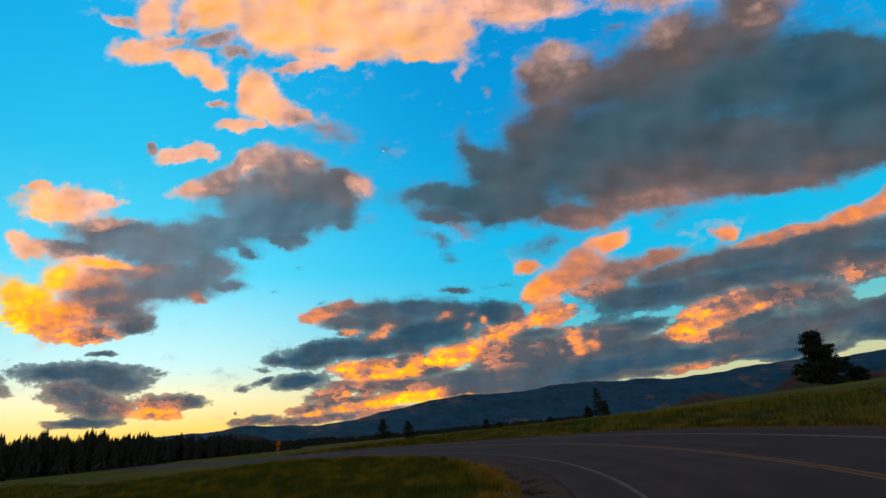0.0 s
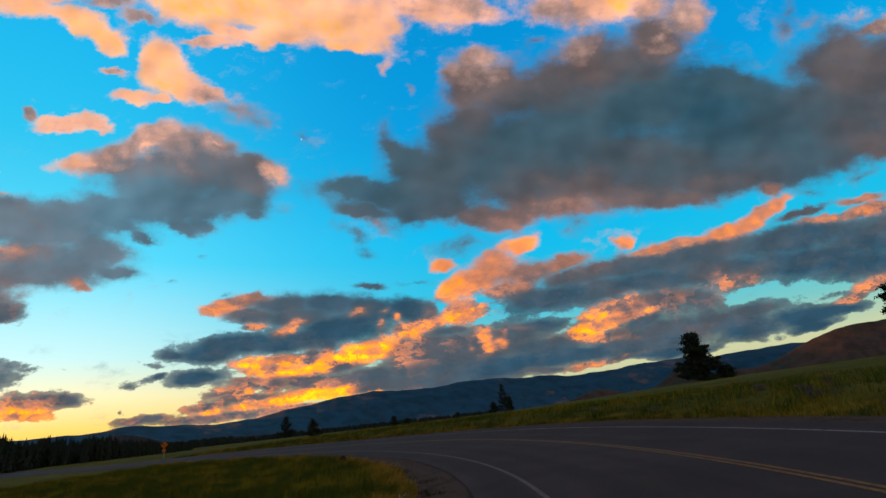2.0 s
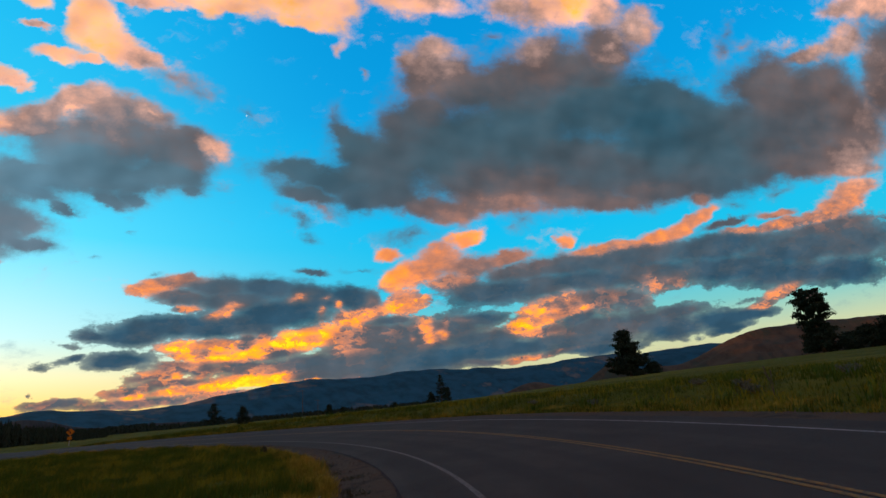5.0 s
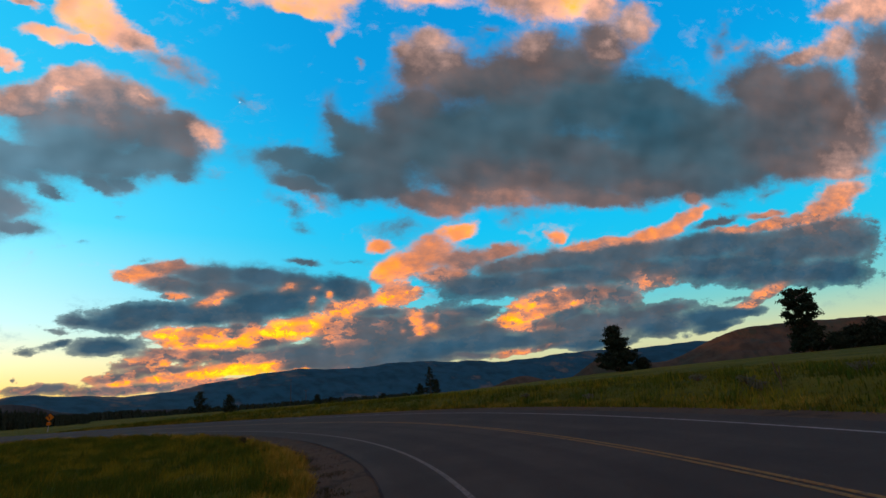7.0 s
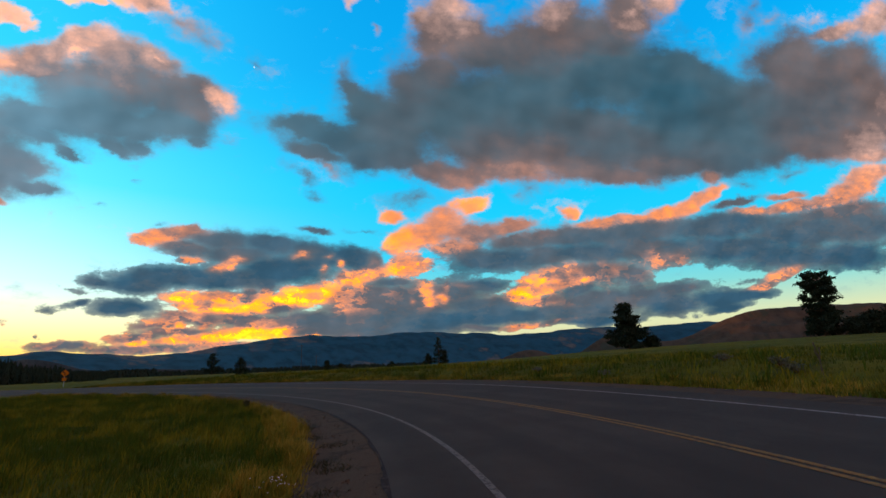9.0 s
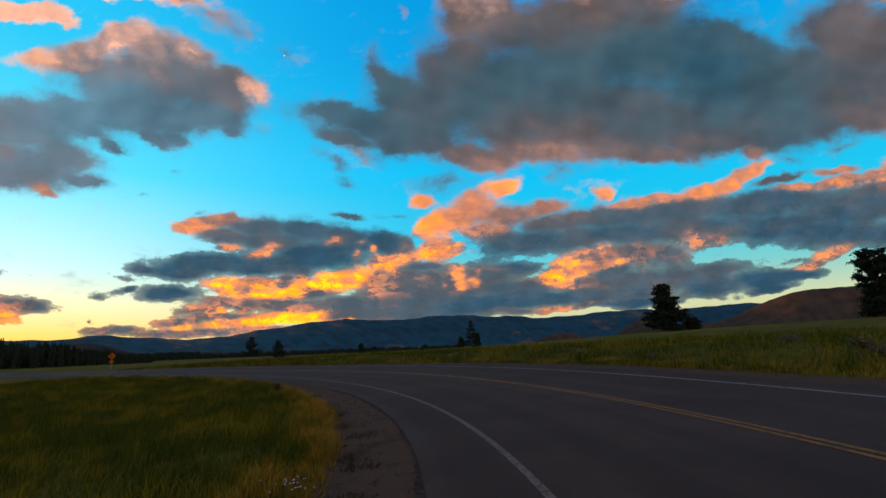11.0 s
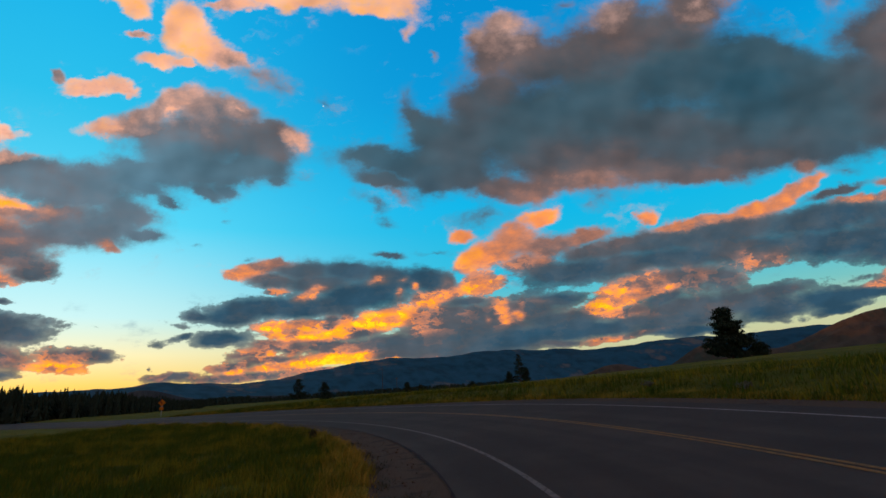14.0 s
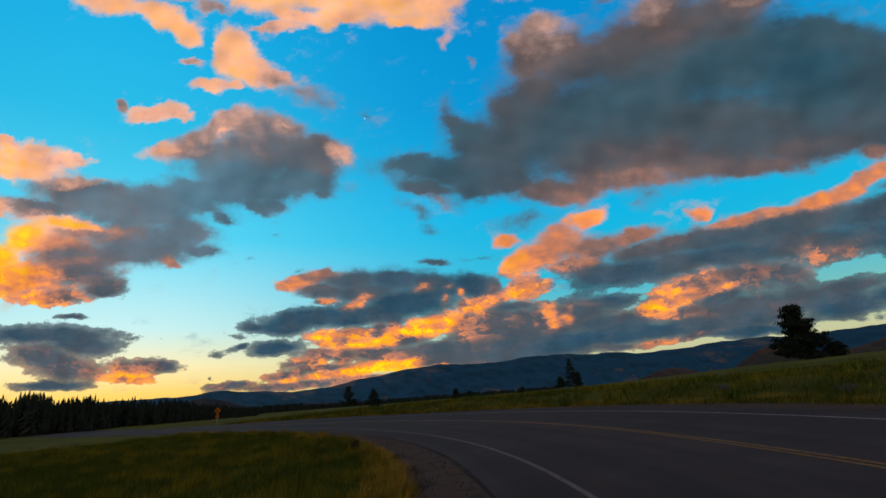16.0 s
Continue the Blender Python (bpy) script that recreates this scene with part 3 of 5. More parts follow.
def finish_sky(s):
    way = s.way
    sep = s.node("ShaderNodeSeparateXYZ", Vector=way)
    up = s.math("MULTIPLY", s.math("ARCSINE", sep.outputs[2]), 57.2958 / 60)
    flat_way = s.vec("NORMALIZE", s.vec("MULTIPLY", way, (1, 1, 0)))
    side = s.vec("DOT_PRODUCT", flat_way, Vector((math.sin(radians(GLOW_AZ)), math.cos(radians(GLOW_AZ)), 0)))
    toward = s.math("POWER", s.math("MAXIMUM", side, 0.0), 9.0)
    warm_sky = s.ramp(up, [(0.0, lin(255, 186, 62)), (0.035, lin(255, 214, 108)), (0.078, lin(253, 238, 182)), (0.14, lin(200, 240, 240)), (0.30, lin(92, 222, 253)), (0.48, lin(44, 204, 250)), (0.66, lin(22, 188, 247)), (1.0, lin(0, 154, 222))])
    cool_sky = s.ramp(up, [(0.0, lin(226, 205, 150)), (0.06, lin(212, 218, 172)), (0.12, lin(128, 208, 206)), (0.2, lin(34, 200, 236)), (0.34, lin(0, 192, 247)), (0.55, lin(0, 160, 230)), (1.0, lin(0, 132, 208))])
    clear = s.mix(toward, cool_sky, warm_sky)
    clear = s.vec("SCALE", clear, scale=s.math("ADD", 1.0, s.math("MULTIPLY", toward, s.span(up, 0.5, 0.10, 0.0, 0.22))))
    tex = s.node("ShaderNodeTexSky")
    tex.sky_type, tex.sun_disc, tex.sun_elevation, tex.sun_rotation = "NISHITA", False, radians(SUN_EL), radians(SUN_AZ)
    clear = s.mix(0.006, clear, tex.outputs[0])

    # body of the clouds: heaped lumps, finer and flatter towards the horizon, with their sunward sides lighter
    def heap(shift):
        at = s.vec("ADD", s.flat, shift)
        cells = s.node("ShaderNodeTexVoronoi", Vector=s.vec("ADD", s.vec("MULTIPLY", at, (1.0, 1.35, 1.0)), s.vec("SCALE", s.noise(at, 16.0, 4.0, 0.6, True), scale=0.06)), Scale=15.0, Detail=3.0, Roughness=0.6, Lacunarity=2.2)
        high = s.math("SUBTRACT", s.noise(s.vec("MULTIPLY", at, (1.0, 1.35, 1.0)), 9.0, 8.0, 0.62), s.math("MULTIPLY", cells.outputs[0], 0.16))
        flat_at = s.vec("MULTIPLY", at, (0.8, 1.5, 1.0))
        knobs = s.node("ShaderNodeTexVoronoi", Vector=s.vec("ADD", flat_at, s.vec("SCALE", s.noise(flat_at, 40.0, 3.0, 0.6, True), scale=0.022)), Scale=38.0, Detail=2.0, Roughness=0.6, Lacunarity=2.3)
        far = s.math("ADD", s.math("SUBTRACT", s.noise(flat_at, 24.0, 7.0, 0.62), s.math("MULTIPLY", knobs.outputs[0], 0.16)), 0.075)
        return s.mix(s.low, s.math("ADD", high, 0.075), far)

    soft = s.mix(s.low, s.noise(s.vec("MULTIPLY", s.flat, (1.0, 1.4, 1.0)), 4.5, 3.0, 0.5), s.noise(s.vec("MULTIPLY", s.flat, (0.7, 1.8, 1.0)), 13.0, 4.0, 0.55))
    puff = heap((0, 0, 0))
    relief = s.math("SUBTRACT", puff, heap((-0.012, -0.006, 0.0)))
    rim = s.math("ADD", s.edge, s.math("MULTIPLY", s.math("SUBTRACT", puff, 0.52), s.span(s.edge, 0.3, 0.95, -0.2, -1.5)))
    warm = s.math("DIVIDE", s.warm, s.math("MAXIMUM", s.weight, 1e-6))
    width = s.math("MULTIPLY", s.span(warm, 0.25, 0.65, 0.84, 0.58), s.span(s.low, 0.4, 1.0, 1.0, 0.30))
    outer = s.span(s.low, 0.0, 1.0, 1.42, 1.18)
    cover = s.span(rim, outer, s.math("SUBTRACT", outer, width))
    warm = s.math("ADD", warm, s.math("MULTIPLY", relief, s.math("MULTIPLY", s.span(warm, 0.15, 0.6, 0.10, 1.0), s.span(s.low, 0.0, 1.0, 0.38, 0.6))))
    warm = s.math("ADD", warm, s.math("MULTIPLY", s.math("SUBTRACT", soft, 0.5), s.span(warm, 0.15, 0.6, 0.30, 0.42)))
    warm = s.math("ADD", warm, s.math("MULTIPLY", s.math("SUBTRACT", puff, 0.52), s.math("MULTIPLY", s.span(warm, 0.15, 0.6, 0.06, 1.0), s.span(s.low, 0.0, 1.0, 0.16, 0.20))))
    heads = s.noise(s.vec("ADD", s.vec("MULTIPLY", s.flat, (0.9, 1.6, 1.0)), s.vec("SCALE", s.noise(s.flat, 30.0, 3.0, 0.6, True), scale=0.03)), 17.0, 6.0, 0.62)
    fold = s.math("ADD", s.span(heads, 0.47, 0.53, -0.5, 0.5), s.math("MULTIPLY", s.span(heads, 0.53, 0.70, 0.0, -0.7, False), 1.0))
    warm = s.math("ADD", warm, s.math("MULTIPLY", fold, s.math("MULTIPLY", s.span(warm, 0.10, 0.45, 0.05, 0.24), s.span(s.low, 0.45, 1.0, 0.0, 1.0))))
    thin = s.span(rim, 0.4, 1.15)
    warm = s.math("ADD", warm, s.math("MULTIPLY", thin, 0.05), clamp=True)
    body = s.ramp(warm, [(0.0, lin(50, 88, 106)), (0.12, lin(69, 93, 106)), (0.22, lin(82, 90, 99)), (0.36, lin(112, 98, 98)), (0.50, lin(186, 150, 140)), (0.62, lin(240, 176, 150)), (0.76, lin(255, 182, 128)), (0.88, lin(255, 180, 72)), (1.0, lin(255, 206, 40))])
    ember = s.ramp(warm, [(0.0, lin(50, 84, 106)), (0.12, lin(76, 94, 108)), (0.22, lin(92, 96, 104)), (0.36, lin(130, 108, 106)), (0.50, lin(196, 132, 108)), (0.62, lin(238, 142, 90)), (0.76, lin(254, 158, 62)), (0.88, lin(255, 178, 32)), (1.0, lin(255, 214, 30))])
    body = s.mix(s.span(s.node("ShaderNodeSeparateXYZ", Vector=s.flat).outputs[1], 0.14, 0.0), body, ember)
    body = s.mix(s.math("MULTIPLY", s.math("MULTIPLY", thin, s.span(warm, 0.3, 0.6, 0.5, 0.2)), s.span(s.low, 0.0, 1.0, 1.0, 0.45)), body, clear)
    # towards the sun the high clouds are thinner and paler
    body = s.mix(s.math("MULTIPLY", s.math("MULTIPLY", toward, s.span(warm, 0.55, 0.2)), s.span(s.low, 1.0, 0.0, 0.0, 0.42)), body, lin(124, 168, 192))
    # broad billows: the upper left of each swell is lighter, its lee darker
    def swell(shift):
        at = s.vec("MULTIPLY", s.vec("ADD", s.flat, shift), (1.0, 1.3, 1.0))
        return s.mix(s.low, s.noise(at, 6.0, 2.5, 0.5), s.noise(at, 15.0, 3.0, 0.5))

    billow = s.math("SUBTRACT", swell((0, 0, 0)), swell((-0.022, 0.022, 0)))
    body = s.vec("SCALE", body, scale=s.span(billow, -0.16, 0.16, s.span(s.low, 0.0, 1.0, 0.76, 0.90), s.span(s.low, 0.0, 1.0, 1.2, 1.14), smooth=False))
    body = s.vec("SCALE", body, scale=s.span(warm, 0.45, 0.8, 1.0, 1.22))
    seen = s.mix(s.math("MULTIPLY", cover, s.front), clear, body)
    # thin torn veils in the clear air beside the clouds
    shred = s.noise(s.vec("MULTIPLY", s.place, (0.7, 1.5, 1.0)), 11.0, 8.0, 0.66)
    veil = s.math("MULTIPLY", s.math("MULTIPLY", s.span(shred, 0.55, 0.74), s.span(s.edge, 2.4, 1.1)), s.math("MULTIPLY", s.front, 0.55))
    seen = s.mix(s.math("MULTIPLY", veil, s.math("SUBTRACT", 1.0, cover)), seen, s.mix(s.span(warm, 0.1, 0.5), lin(96, 140, 168), lin(236, 182, 156)))

    # behind the camera broken clouds go on unseen, added pink to warm ground light
    height = s.math("MAXIMUM", sep.outputs[2], 0.06)
    deck = s.vec("SCALE", way, scale=s.math("DIVIDE", 1.0, height))
    rest = s.noise(s.vec("MULTIPLY", deck, (1, 1, 0)), 0.9, 6.0, 0.55)
    rest_cover = s.math("MULTIPLY", s.span(rest, 0.40, 0.55), s.math("SUBTRACT", 1.0, s.front))
    rest_body = s.mix(s.span(rest, 0.45, 0.75), lin(226, 150, 118), lin(120, 100, 100))
    seen = s.mix(rest_cover, seen, rest_body)
    # the small bright evening star
    star = Vector((math.sin(radians(-7.1)) * math.cos(radians(32.25)), math.cos(radians(-7.1)) * math.cos(radians(32.25)), math.sin(radians(32.25))))
    seen = s.mix(s.span(s.vec("LENGTH", s.vec("SUBTRACT", way, star)), 0.0020, 0.0008), seen, lin(190, 228, 250))
    back = s.node("ShaderNodeBackground", Color=seen, Strength=1.0)
    out = s.node("ShaderNodeOutputWorld", Surface=back.outputs[0])


finish_sky(sky)
scene.world = world


# ---- materials ----
def material(name, build, rough=0.9, gloss=0.06):
    m = bpy.data.materials.new(name)
    m.use_nodes = True
    g = Graph(m.node_tree)
    g.pos = g.node("ShaderNodeTexCoord").outputs["Object"]
    bsdf = g.node("ShaderNodeBsdfPrincipled", Roughness=rough)
    bsdf.inputs["Specular IOR Level"].default_value = gloss
    g.bsdf = bsdf
    colour = build(g)
    g.put(bsdf, "Base_Color", colour)
    g.node("ShaderNodeOutputMaterial", Surface=bsdf.outputs[0])
    return m


def bumped(g, height, strength, distance):
    b = g.node("ShaderNodeBump", Strength=strength, Distance=distance, Height=height)
    g.put(g.bsdf, "Normal", b.outputs[0])


def asphalt_look(g):
    fine = g.noise(g.pos, 90.0, 4.0, 0.7)
    patch = g.noise(g.pos, 0.35, 6.0, 0.62)
    streak = g.noise(g.pos, 2.6, 5.0, 0.7)
    c = g.mix(g.span(patch, 0.34, 0.66), (0.037, 0.0272, 0.0190, 1), (0.057, 0.0425, 0.0300, 1))
    c = g.mix(g.math("MULTIPLY", g.span(streak, 0.5, 0.72), 0.5), c, (0.036, 0.027, 0.0185, 1))
    c = g.mix(g.math("MULTIPLY", g.span(fine, 0.45, 0.8), 0.8), c, (0.095, 0.066, 0.052, 1))
    across = g.vec("LENGTH", g.vec("SUBTRACT", g.vec("MULTIPLY", g.pos, (1, 1, 0)), (-36.8, 17.0, 0)))
    along = g.noise(g.pos, 0.12, 3.0, 0.6)
    track = g.noise(g.xyz(across, along, 0.0), 0.75, 2.0, 0.6)
    c = g.mix(g.math("MULTIPLY", g.span(track, 0.42, 0.6), 0.45), c, (0.027, 0.0198, 0.0142, 1))
    bumped(g, fine, 0.35, 0.01)
    return c


def gravel_look(g):
    n = g.noise(g.pos, 40.0, 5.0, 0.7)
    p = g.noise(g.pos, 1.3, 5.0, 0.65)
    c = g.mix(g.span(n, 0.35, 0.7), (0.060, 0.039, 0.023, 1), (0.100, 0.066, 0.040, 1))
    c = g.mix(g.math("MULTIPLY", g.span(p, 0.52, 0.64), 0.75), c, (0.036, 0.028, 0.018, 1))
    bumped(g, n, 0.6, 0.02)
    return c


def paint_look(colour, worn):
    def look_of(g):
        n = g.noise(g.pos, 9.0, 7.0, 0.78)
        return g.mix(g.span(n, 0.44, 0.64), colour, worn)
    return look_of


def field_look(g):
    p = g.noise(g.pos, 0.05, 5.0, 0.6)
    q = g.noise(g.pos, 0.6, 5.0, 0.65)
    r = g.noise(g.vec("MULTIPLY", g.pos, (1, 1, 0.2)), 9.0, 4.0, 0.7)
    c = g.mix(g.span(p, 0.35, 0.65), (0.074, 0.086, 0.008, 1), (0.145, 0.128, 0.012, 1))
    c = g.mix(g.span(q, 0.45, 0.7), c, (0.055, 0.062, 0.010, 1))
    c = g.mix(g.math("MULTIPLY", g.span(r, 0.5, 0.75), 0.5), c, (0.155, 0.130, 0.022, 1))
    bumped(g, g.math("ADD", g.math("MULTIPLY", q, 2.0), r), 0.8, 0.25)
    return c


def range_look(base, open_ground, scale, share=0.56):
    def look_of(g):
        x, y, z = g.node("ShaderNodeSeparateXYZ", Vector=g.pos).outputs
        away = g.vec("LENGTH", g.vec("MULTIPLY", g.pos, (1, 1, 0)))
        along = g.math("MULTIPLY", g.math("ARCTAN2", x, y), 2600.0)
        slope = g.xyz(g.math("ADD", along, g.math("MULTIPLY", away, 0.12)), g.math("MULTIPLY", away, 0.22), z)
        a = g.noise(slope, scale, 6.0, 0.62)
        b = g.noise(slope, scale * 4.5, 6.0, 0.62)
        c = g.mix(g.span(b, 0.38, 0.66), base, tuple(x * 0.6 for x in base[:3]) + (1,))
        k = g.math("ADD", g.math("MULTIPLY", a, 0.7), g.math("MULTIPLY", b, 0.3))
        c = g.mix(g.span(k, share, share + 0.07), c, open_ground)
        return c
    return look_of


def needle_look(base):
    def look_of(g):
        info = g.node("ShaderNodeNewGeometry").outputs["Random Per Island"]
        n = g.noise(g.pos, 1.5, 3.0, 0.6)
        c = g.mix(info, base, tuple(x * 1.9 for x in base[:3]) + (1,))
        return g.mix(g.math("MULTIPLY", n, 0.25), c, (0.045, 0.042, 0.02, 1))
    return look_of


def bark_look(g):
    n = g.noise(g.vec("MULTIPLY", g.pos, (6, 6, 1.2)), 3.0, 5.0, 0.65)
    bumped(g, n, 0.7, 0.04)
    return g.mix(g.span(n, 0.35, 0.7), (0.05, 0.033, 0.022, 1), (0.15, 0.09, 0.055, 1))


M_ASPHALT = material("asphalt", asphalt_look, 0.88, 0.12)
M_GRAVEL = material("gravel", gravel_look, 0.95)
M_SEAM = material("broken tar edge", paint_look((0.026, 0.018, 0.0145, 1), (0.062, 0.042, 0.033, 1)), 0.9)
M_WHITE = material("white road paint", paint_look((0.26, 0.225, 0.20, 1), (0.085, 0.068, 0.06, 1)), 0.7)
M_WORN = material("worn white road paint", paint_look((0.165, 0.138, 0.112, 1), (0.06, 0.046, 0.036, 1)), 0.75)
M_YELLOW = material("yellow road paint", paint_look((0.23, 0.12, 0.03, 1), (0.085, 0.055, 0.035, 1)), 0.7)
M_FIELD = material("meadow", field_look, 1.0)
# the blue of distance haze is mixed into the mountains' base colour
M_HAZY_RANGE = material("haze-tinted forested mountain", range_look((0.014, 0.070, 0.098, 1), (0.105, 0.098, 0.082, 1), 0.0034, 0.54), 1.0)
M_HILL = material("dry grass hill", range_look((0.072, 0.047, 0.026, 1), (0.038, 0.040, 0.023, 1), 0.006, 0.53), 1.0)
M_KNOLL = material("wooded knoll", range_look((0.035, 0.03, 0.025, 1), (0.06, 0.045, 0.03, 1), 0.01), 1.0)
M_NEEDLE = material("pine needles", needle_look((0.014, 0.024, 0.015, 1)), 0.9)
M_BARK = material("pine bark", bark_look, 0.95)

# ---- the lie of the land ----
CX, CY, R0 = -36.8, 17.0, 41.0            # centre and radius of the bend's inner edge line
TH0, TH1 = radians(-70), radians(45)      # the bend; straight before and after


def road_frame(s):
    """Place on the inner edge line and its outward normal, s metres along from due east of the bend's centre."""
    th = min(max(s / R0, TH0), TH1)
    rest = s - th * R0
    n = (math.cos(th), math.sin(th))
    t = (-n[1], n[0])
    return CX + R0 * n[0] + rest * t[0], CY + R0 * n[1] + rest * t[1], n


def fade(a, b, v):
    k = np.clip((v - a) / (b - a), 0, 1)
    return k * k * (3 - 2 * k)


def road_z(s, off):
    bank = 0.05 * (1 - 0.55 * fade(8, 34, s)) * (1 - fade(34, 90, s))
    return bank * off - 0.55 * fade(30, 110, s) * 1.0


def road_coords(x, y):
    th = np.arctan2(y - CY, x - CX)
    on = np.clip(th, TH0, TH1)
    nx, ny = np.cos(on), np.sin(on)
    dx, dy = x - CX, y - CY
    off = np.where(th == on, np.hypot(dx, dy), dx * nx + dy * ny) - R0
    s = on * R0 + np.where(th == on, 0, -dx * ny + dy * nx)
    return s, off


def bumps(x, y, size, seed):
    """Cheap rolling unevenness, about -1..1."""
    rng = np.random.RandomState(seed)
    z = 0 * x
    for k in range(7):
        a, f, p = rng.uniform(0, 6.28), (1.0 + 0.5 * k) / size, rng.uniform(0, 6.28)
        z = z + np.sin((x * math.cos(a) + y * math.sin(a)) * f * 6.28 + p) / (1 + 0.6 * k)
    return z / 2.2


def land_z(x, y):
    s, off = road_coords(x, y)
    d = np.hypot(x, y - 6)
    az = np.degrees(np.arctan2(x, y - 6))
    edge = road_z(s, np.clip(off, -2.8, 10.0))
    out = np.clip(off - 9.9, 0, None)
    inn = np.clip(-2.7 - off, 0, None)
    rise = 0.026 * fade(-5, 62, az) * (1 - fade(75, 140, az))
    z_out = edge + (0.62 * fade(0.0, 4.5, out) * (1 - 0.7 * fade(25, 60, s))) + rise * np.clip(out, 0, 150) + 0.07 * bumps(x, y, 9, 1) * fade(1, 6, out)
    z_in = edge - 0.06 * fade(0, 3, inn) + 0.09 * bumps(x, y, 7, 2) * fade(0.5, 4, inn)
    z = np.where(off > 0, z_out, z_in)
    z = np.where((off > -2.7) & (off < 9.9), edge - 0.10, z)
    z = z - 7 * fade(185, 420, d) - 23 * fade(350, 1500, d)
    return z


def sheet(name, verts, faces, mat, smooth=True):
    me = bpy.data.meshes.new(name)
    me.from_pydata([tuple(v) for v in verts], [], faces)
    me.materials.append(mat)
    if smooth:
        me.polygons.foreach_set("use_smooth", [True] * len(me.polygons))
    me.update()
    return new(name, me)


def grid_faces(rows_, cols, wrap=False):
    w = cols if wrap else cols - 1
    return [(i * cols + j, i * cols + (j + 1) % cols, (i + 1) * cols + (j + 1) % cols, (i + 1) * cols + j) for i in range(rows_ - 1) for j in range(w)]


def build_ground():
    rad = [0.05]
    while rad[-1] < 4800:
        rad.append(rad[-1] + max(0.3, rad[-1] * 0.028))
    n = 720
    a = np.linspace(0, 2 * np.pi, n, endpoint=False)
    r = np.array(rad)[:, None]
    x, y = r * np.sin(a)[None], 6 + r * np.cos(a)[None]
    z = land_z(x, y)
    verts = np.stack([x, y, z], -1).reshape(-1, 3)
    g = sheet("ground", verts.tolist(), [f[::-1] for f in grid_faces(len(rad), n, True)], M_FIELD)
    return tagged(g, "rolling green and straw-yellow meadow beside the road", "ground", kind="structure")


build_ground()


def strip(name, s0, s1, o0, o1, lift, mat, step=0.8, cross=2, parent=None, ragged=0.0):
    rng = np.random.RandomState(len(name))
    ss = np.arange(s0, s1 + step / 2, step)
    wob = rng.normal(0, 1, len(ss) + 8)
    wob = np.convolve(wob, np.ones(5) / 5, "same")[4:-4] * ragged
    verts = []
    for i, s in enumerate(ss):
        x, y, n = road_frame(s)
        for k in range(cross):
            o = o0 + (o1 - o0) * k / (cross - 1)
            if ragged and (k == 0 if o0 < 0 else k == cross - 1):
                o += wob[i]
            verts.append((x + n[0] * o, y + n[1] * o, float(road_z(s, o)) + lift))
    ob = sheet(name, verts, [f[::-1] for f in grid_faces(len(ss), cross)], mat)
    if parent:
        ob.parent = parent
    return ob


road = tagged(strip("road", -110, 300, -1.36, 8.75, 0.0, M_ASPHALT, cross=8), "dark grey asphalt road bending between meadows", "road", kind="structure")
strip("edge_line", -110, 300, -0.07, 0.04, 0.006, M_WORN, parent=road)["label"] = "worn white edge line"
strip("edge_line", -110, 300, 7.50, 7.62, 0.006, M_WHITE, parent=road)["label"] = "worn white edge line"
strip("centre_line", -110, 300, 3.80, 3.90, 0.006, M_YELLOW, parent=road)["label"] = "double yellow centre line"
strip("centre_line", -110, 300, 3.98, 4.08, 0.006, M_YELLOW, parent=road)["label"] = "double yellow centre line"
strip("asphalt_edge", -110, 300, -1.38, -1.32, 0.003, M_SEAM, step=0.25, parent=road, ragged=0.09)["label"] = "broken dark asphalt edge"
tagged(strip("gravel_shoulder", -110, 300, -2.9, -1.3, -0.012, M_GRAVEL, step=0.4, cross=5, ragged=0.25), "brown gravel shoulder along the asphalt edge", "shoulder", kind="structure")
tagged(strip("gravel_shoulder", -110, 300, 8.7, 10.1, -0.012, M_GRAVEL, step=0.4, cross=5, ragged=0.25), "brown gravel shoulder along the asphalt edge", "shoulder", kind="structure")


def massif(name, mat, r0, rm, r1, az0, az1, crest, seed, rough, base=-30, relief=0.34):
    """A range of hills on a ring about the meadow: crest(az) is its height in degrees above the eye at the ridge."""
    na, nr = int((az1 - az0) * 5), 46
    az = np.linspace(az0, az1, na)
    rr = np.concatenate([np.linspace(r0, rm, nr * 2 // 3), np.linspace(rm, r1, nr // 3 + 1)[1:]])
    A, RR = np.meshgrid(az, rr)
    x, y = RR * np.sin(np.radians(A)), RR * np.cos(np.radians(A))
    top = rm * np.tan(np.radians(crest(A))) + 1.6 - base
    k = np.where(RR < rm, fade(r0, rm, RR) * 0.6 + 0.4 * np.clip((RR - r0) / (rm - r0), 0, 1), 1 - fade(rm, r1, RR))
    lump = np.array([[noise.fractal(Vector((px / rough, py / rough, seed)), 0.9, 2.1, 5) for px, py in zip(rx, ry)] for rx, ry in zip(x, y)])
    z = base + top * k * (1 + relief * lump * np.clip(1.3 - k, 0.12, 1))
    verts = np.stack([x, y, z], -1).reshape(-1, 3)
    return sheet(name, verts.tolist(), [f[::-1] for f in grid_faces(len(rr), na)], mat)


def bell(a, c, w):
    return np.exp(-((a - c) / w) ** 2)


def main_crest(a):
    # the climb west of -40, mostly out of view, is added to block the sun
    return 0.08 * np.sin(a * 0.6 + 1) + 0.05 * np.sin(a * 1.3 + 0.5) + 0.02 * np.sin(a * 3.3) + 1.55 + 1.35 * fade(-14.5, -2, a) + 0.4 * bell(a, -23.5, 3) + 0.3 * bell(a, 0, 5) + 0.4 * bell(a, 13, 6) - 0.3 * bell(a, 23.5, 2.5) + 0.15 * bell(a, 32, 4) + 0.9 * fade(-40, -75, a)


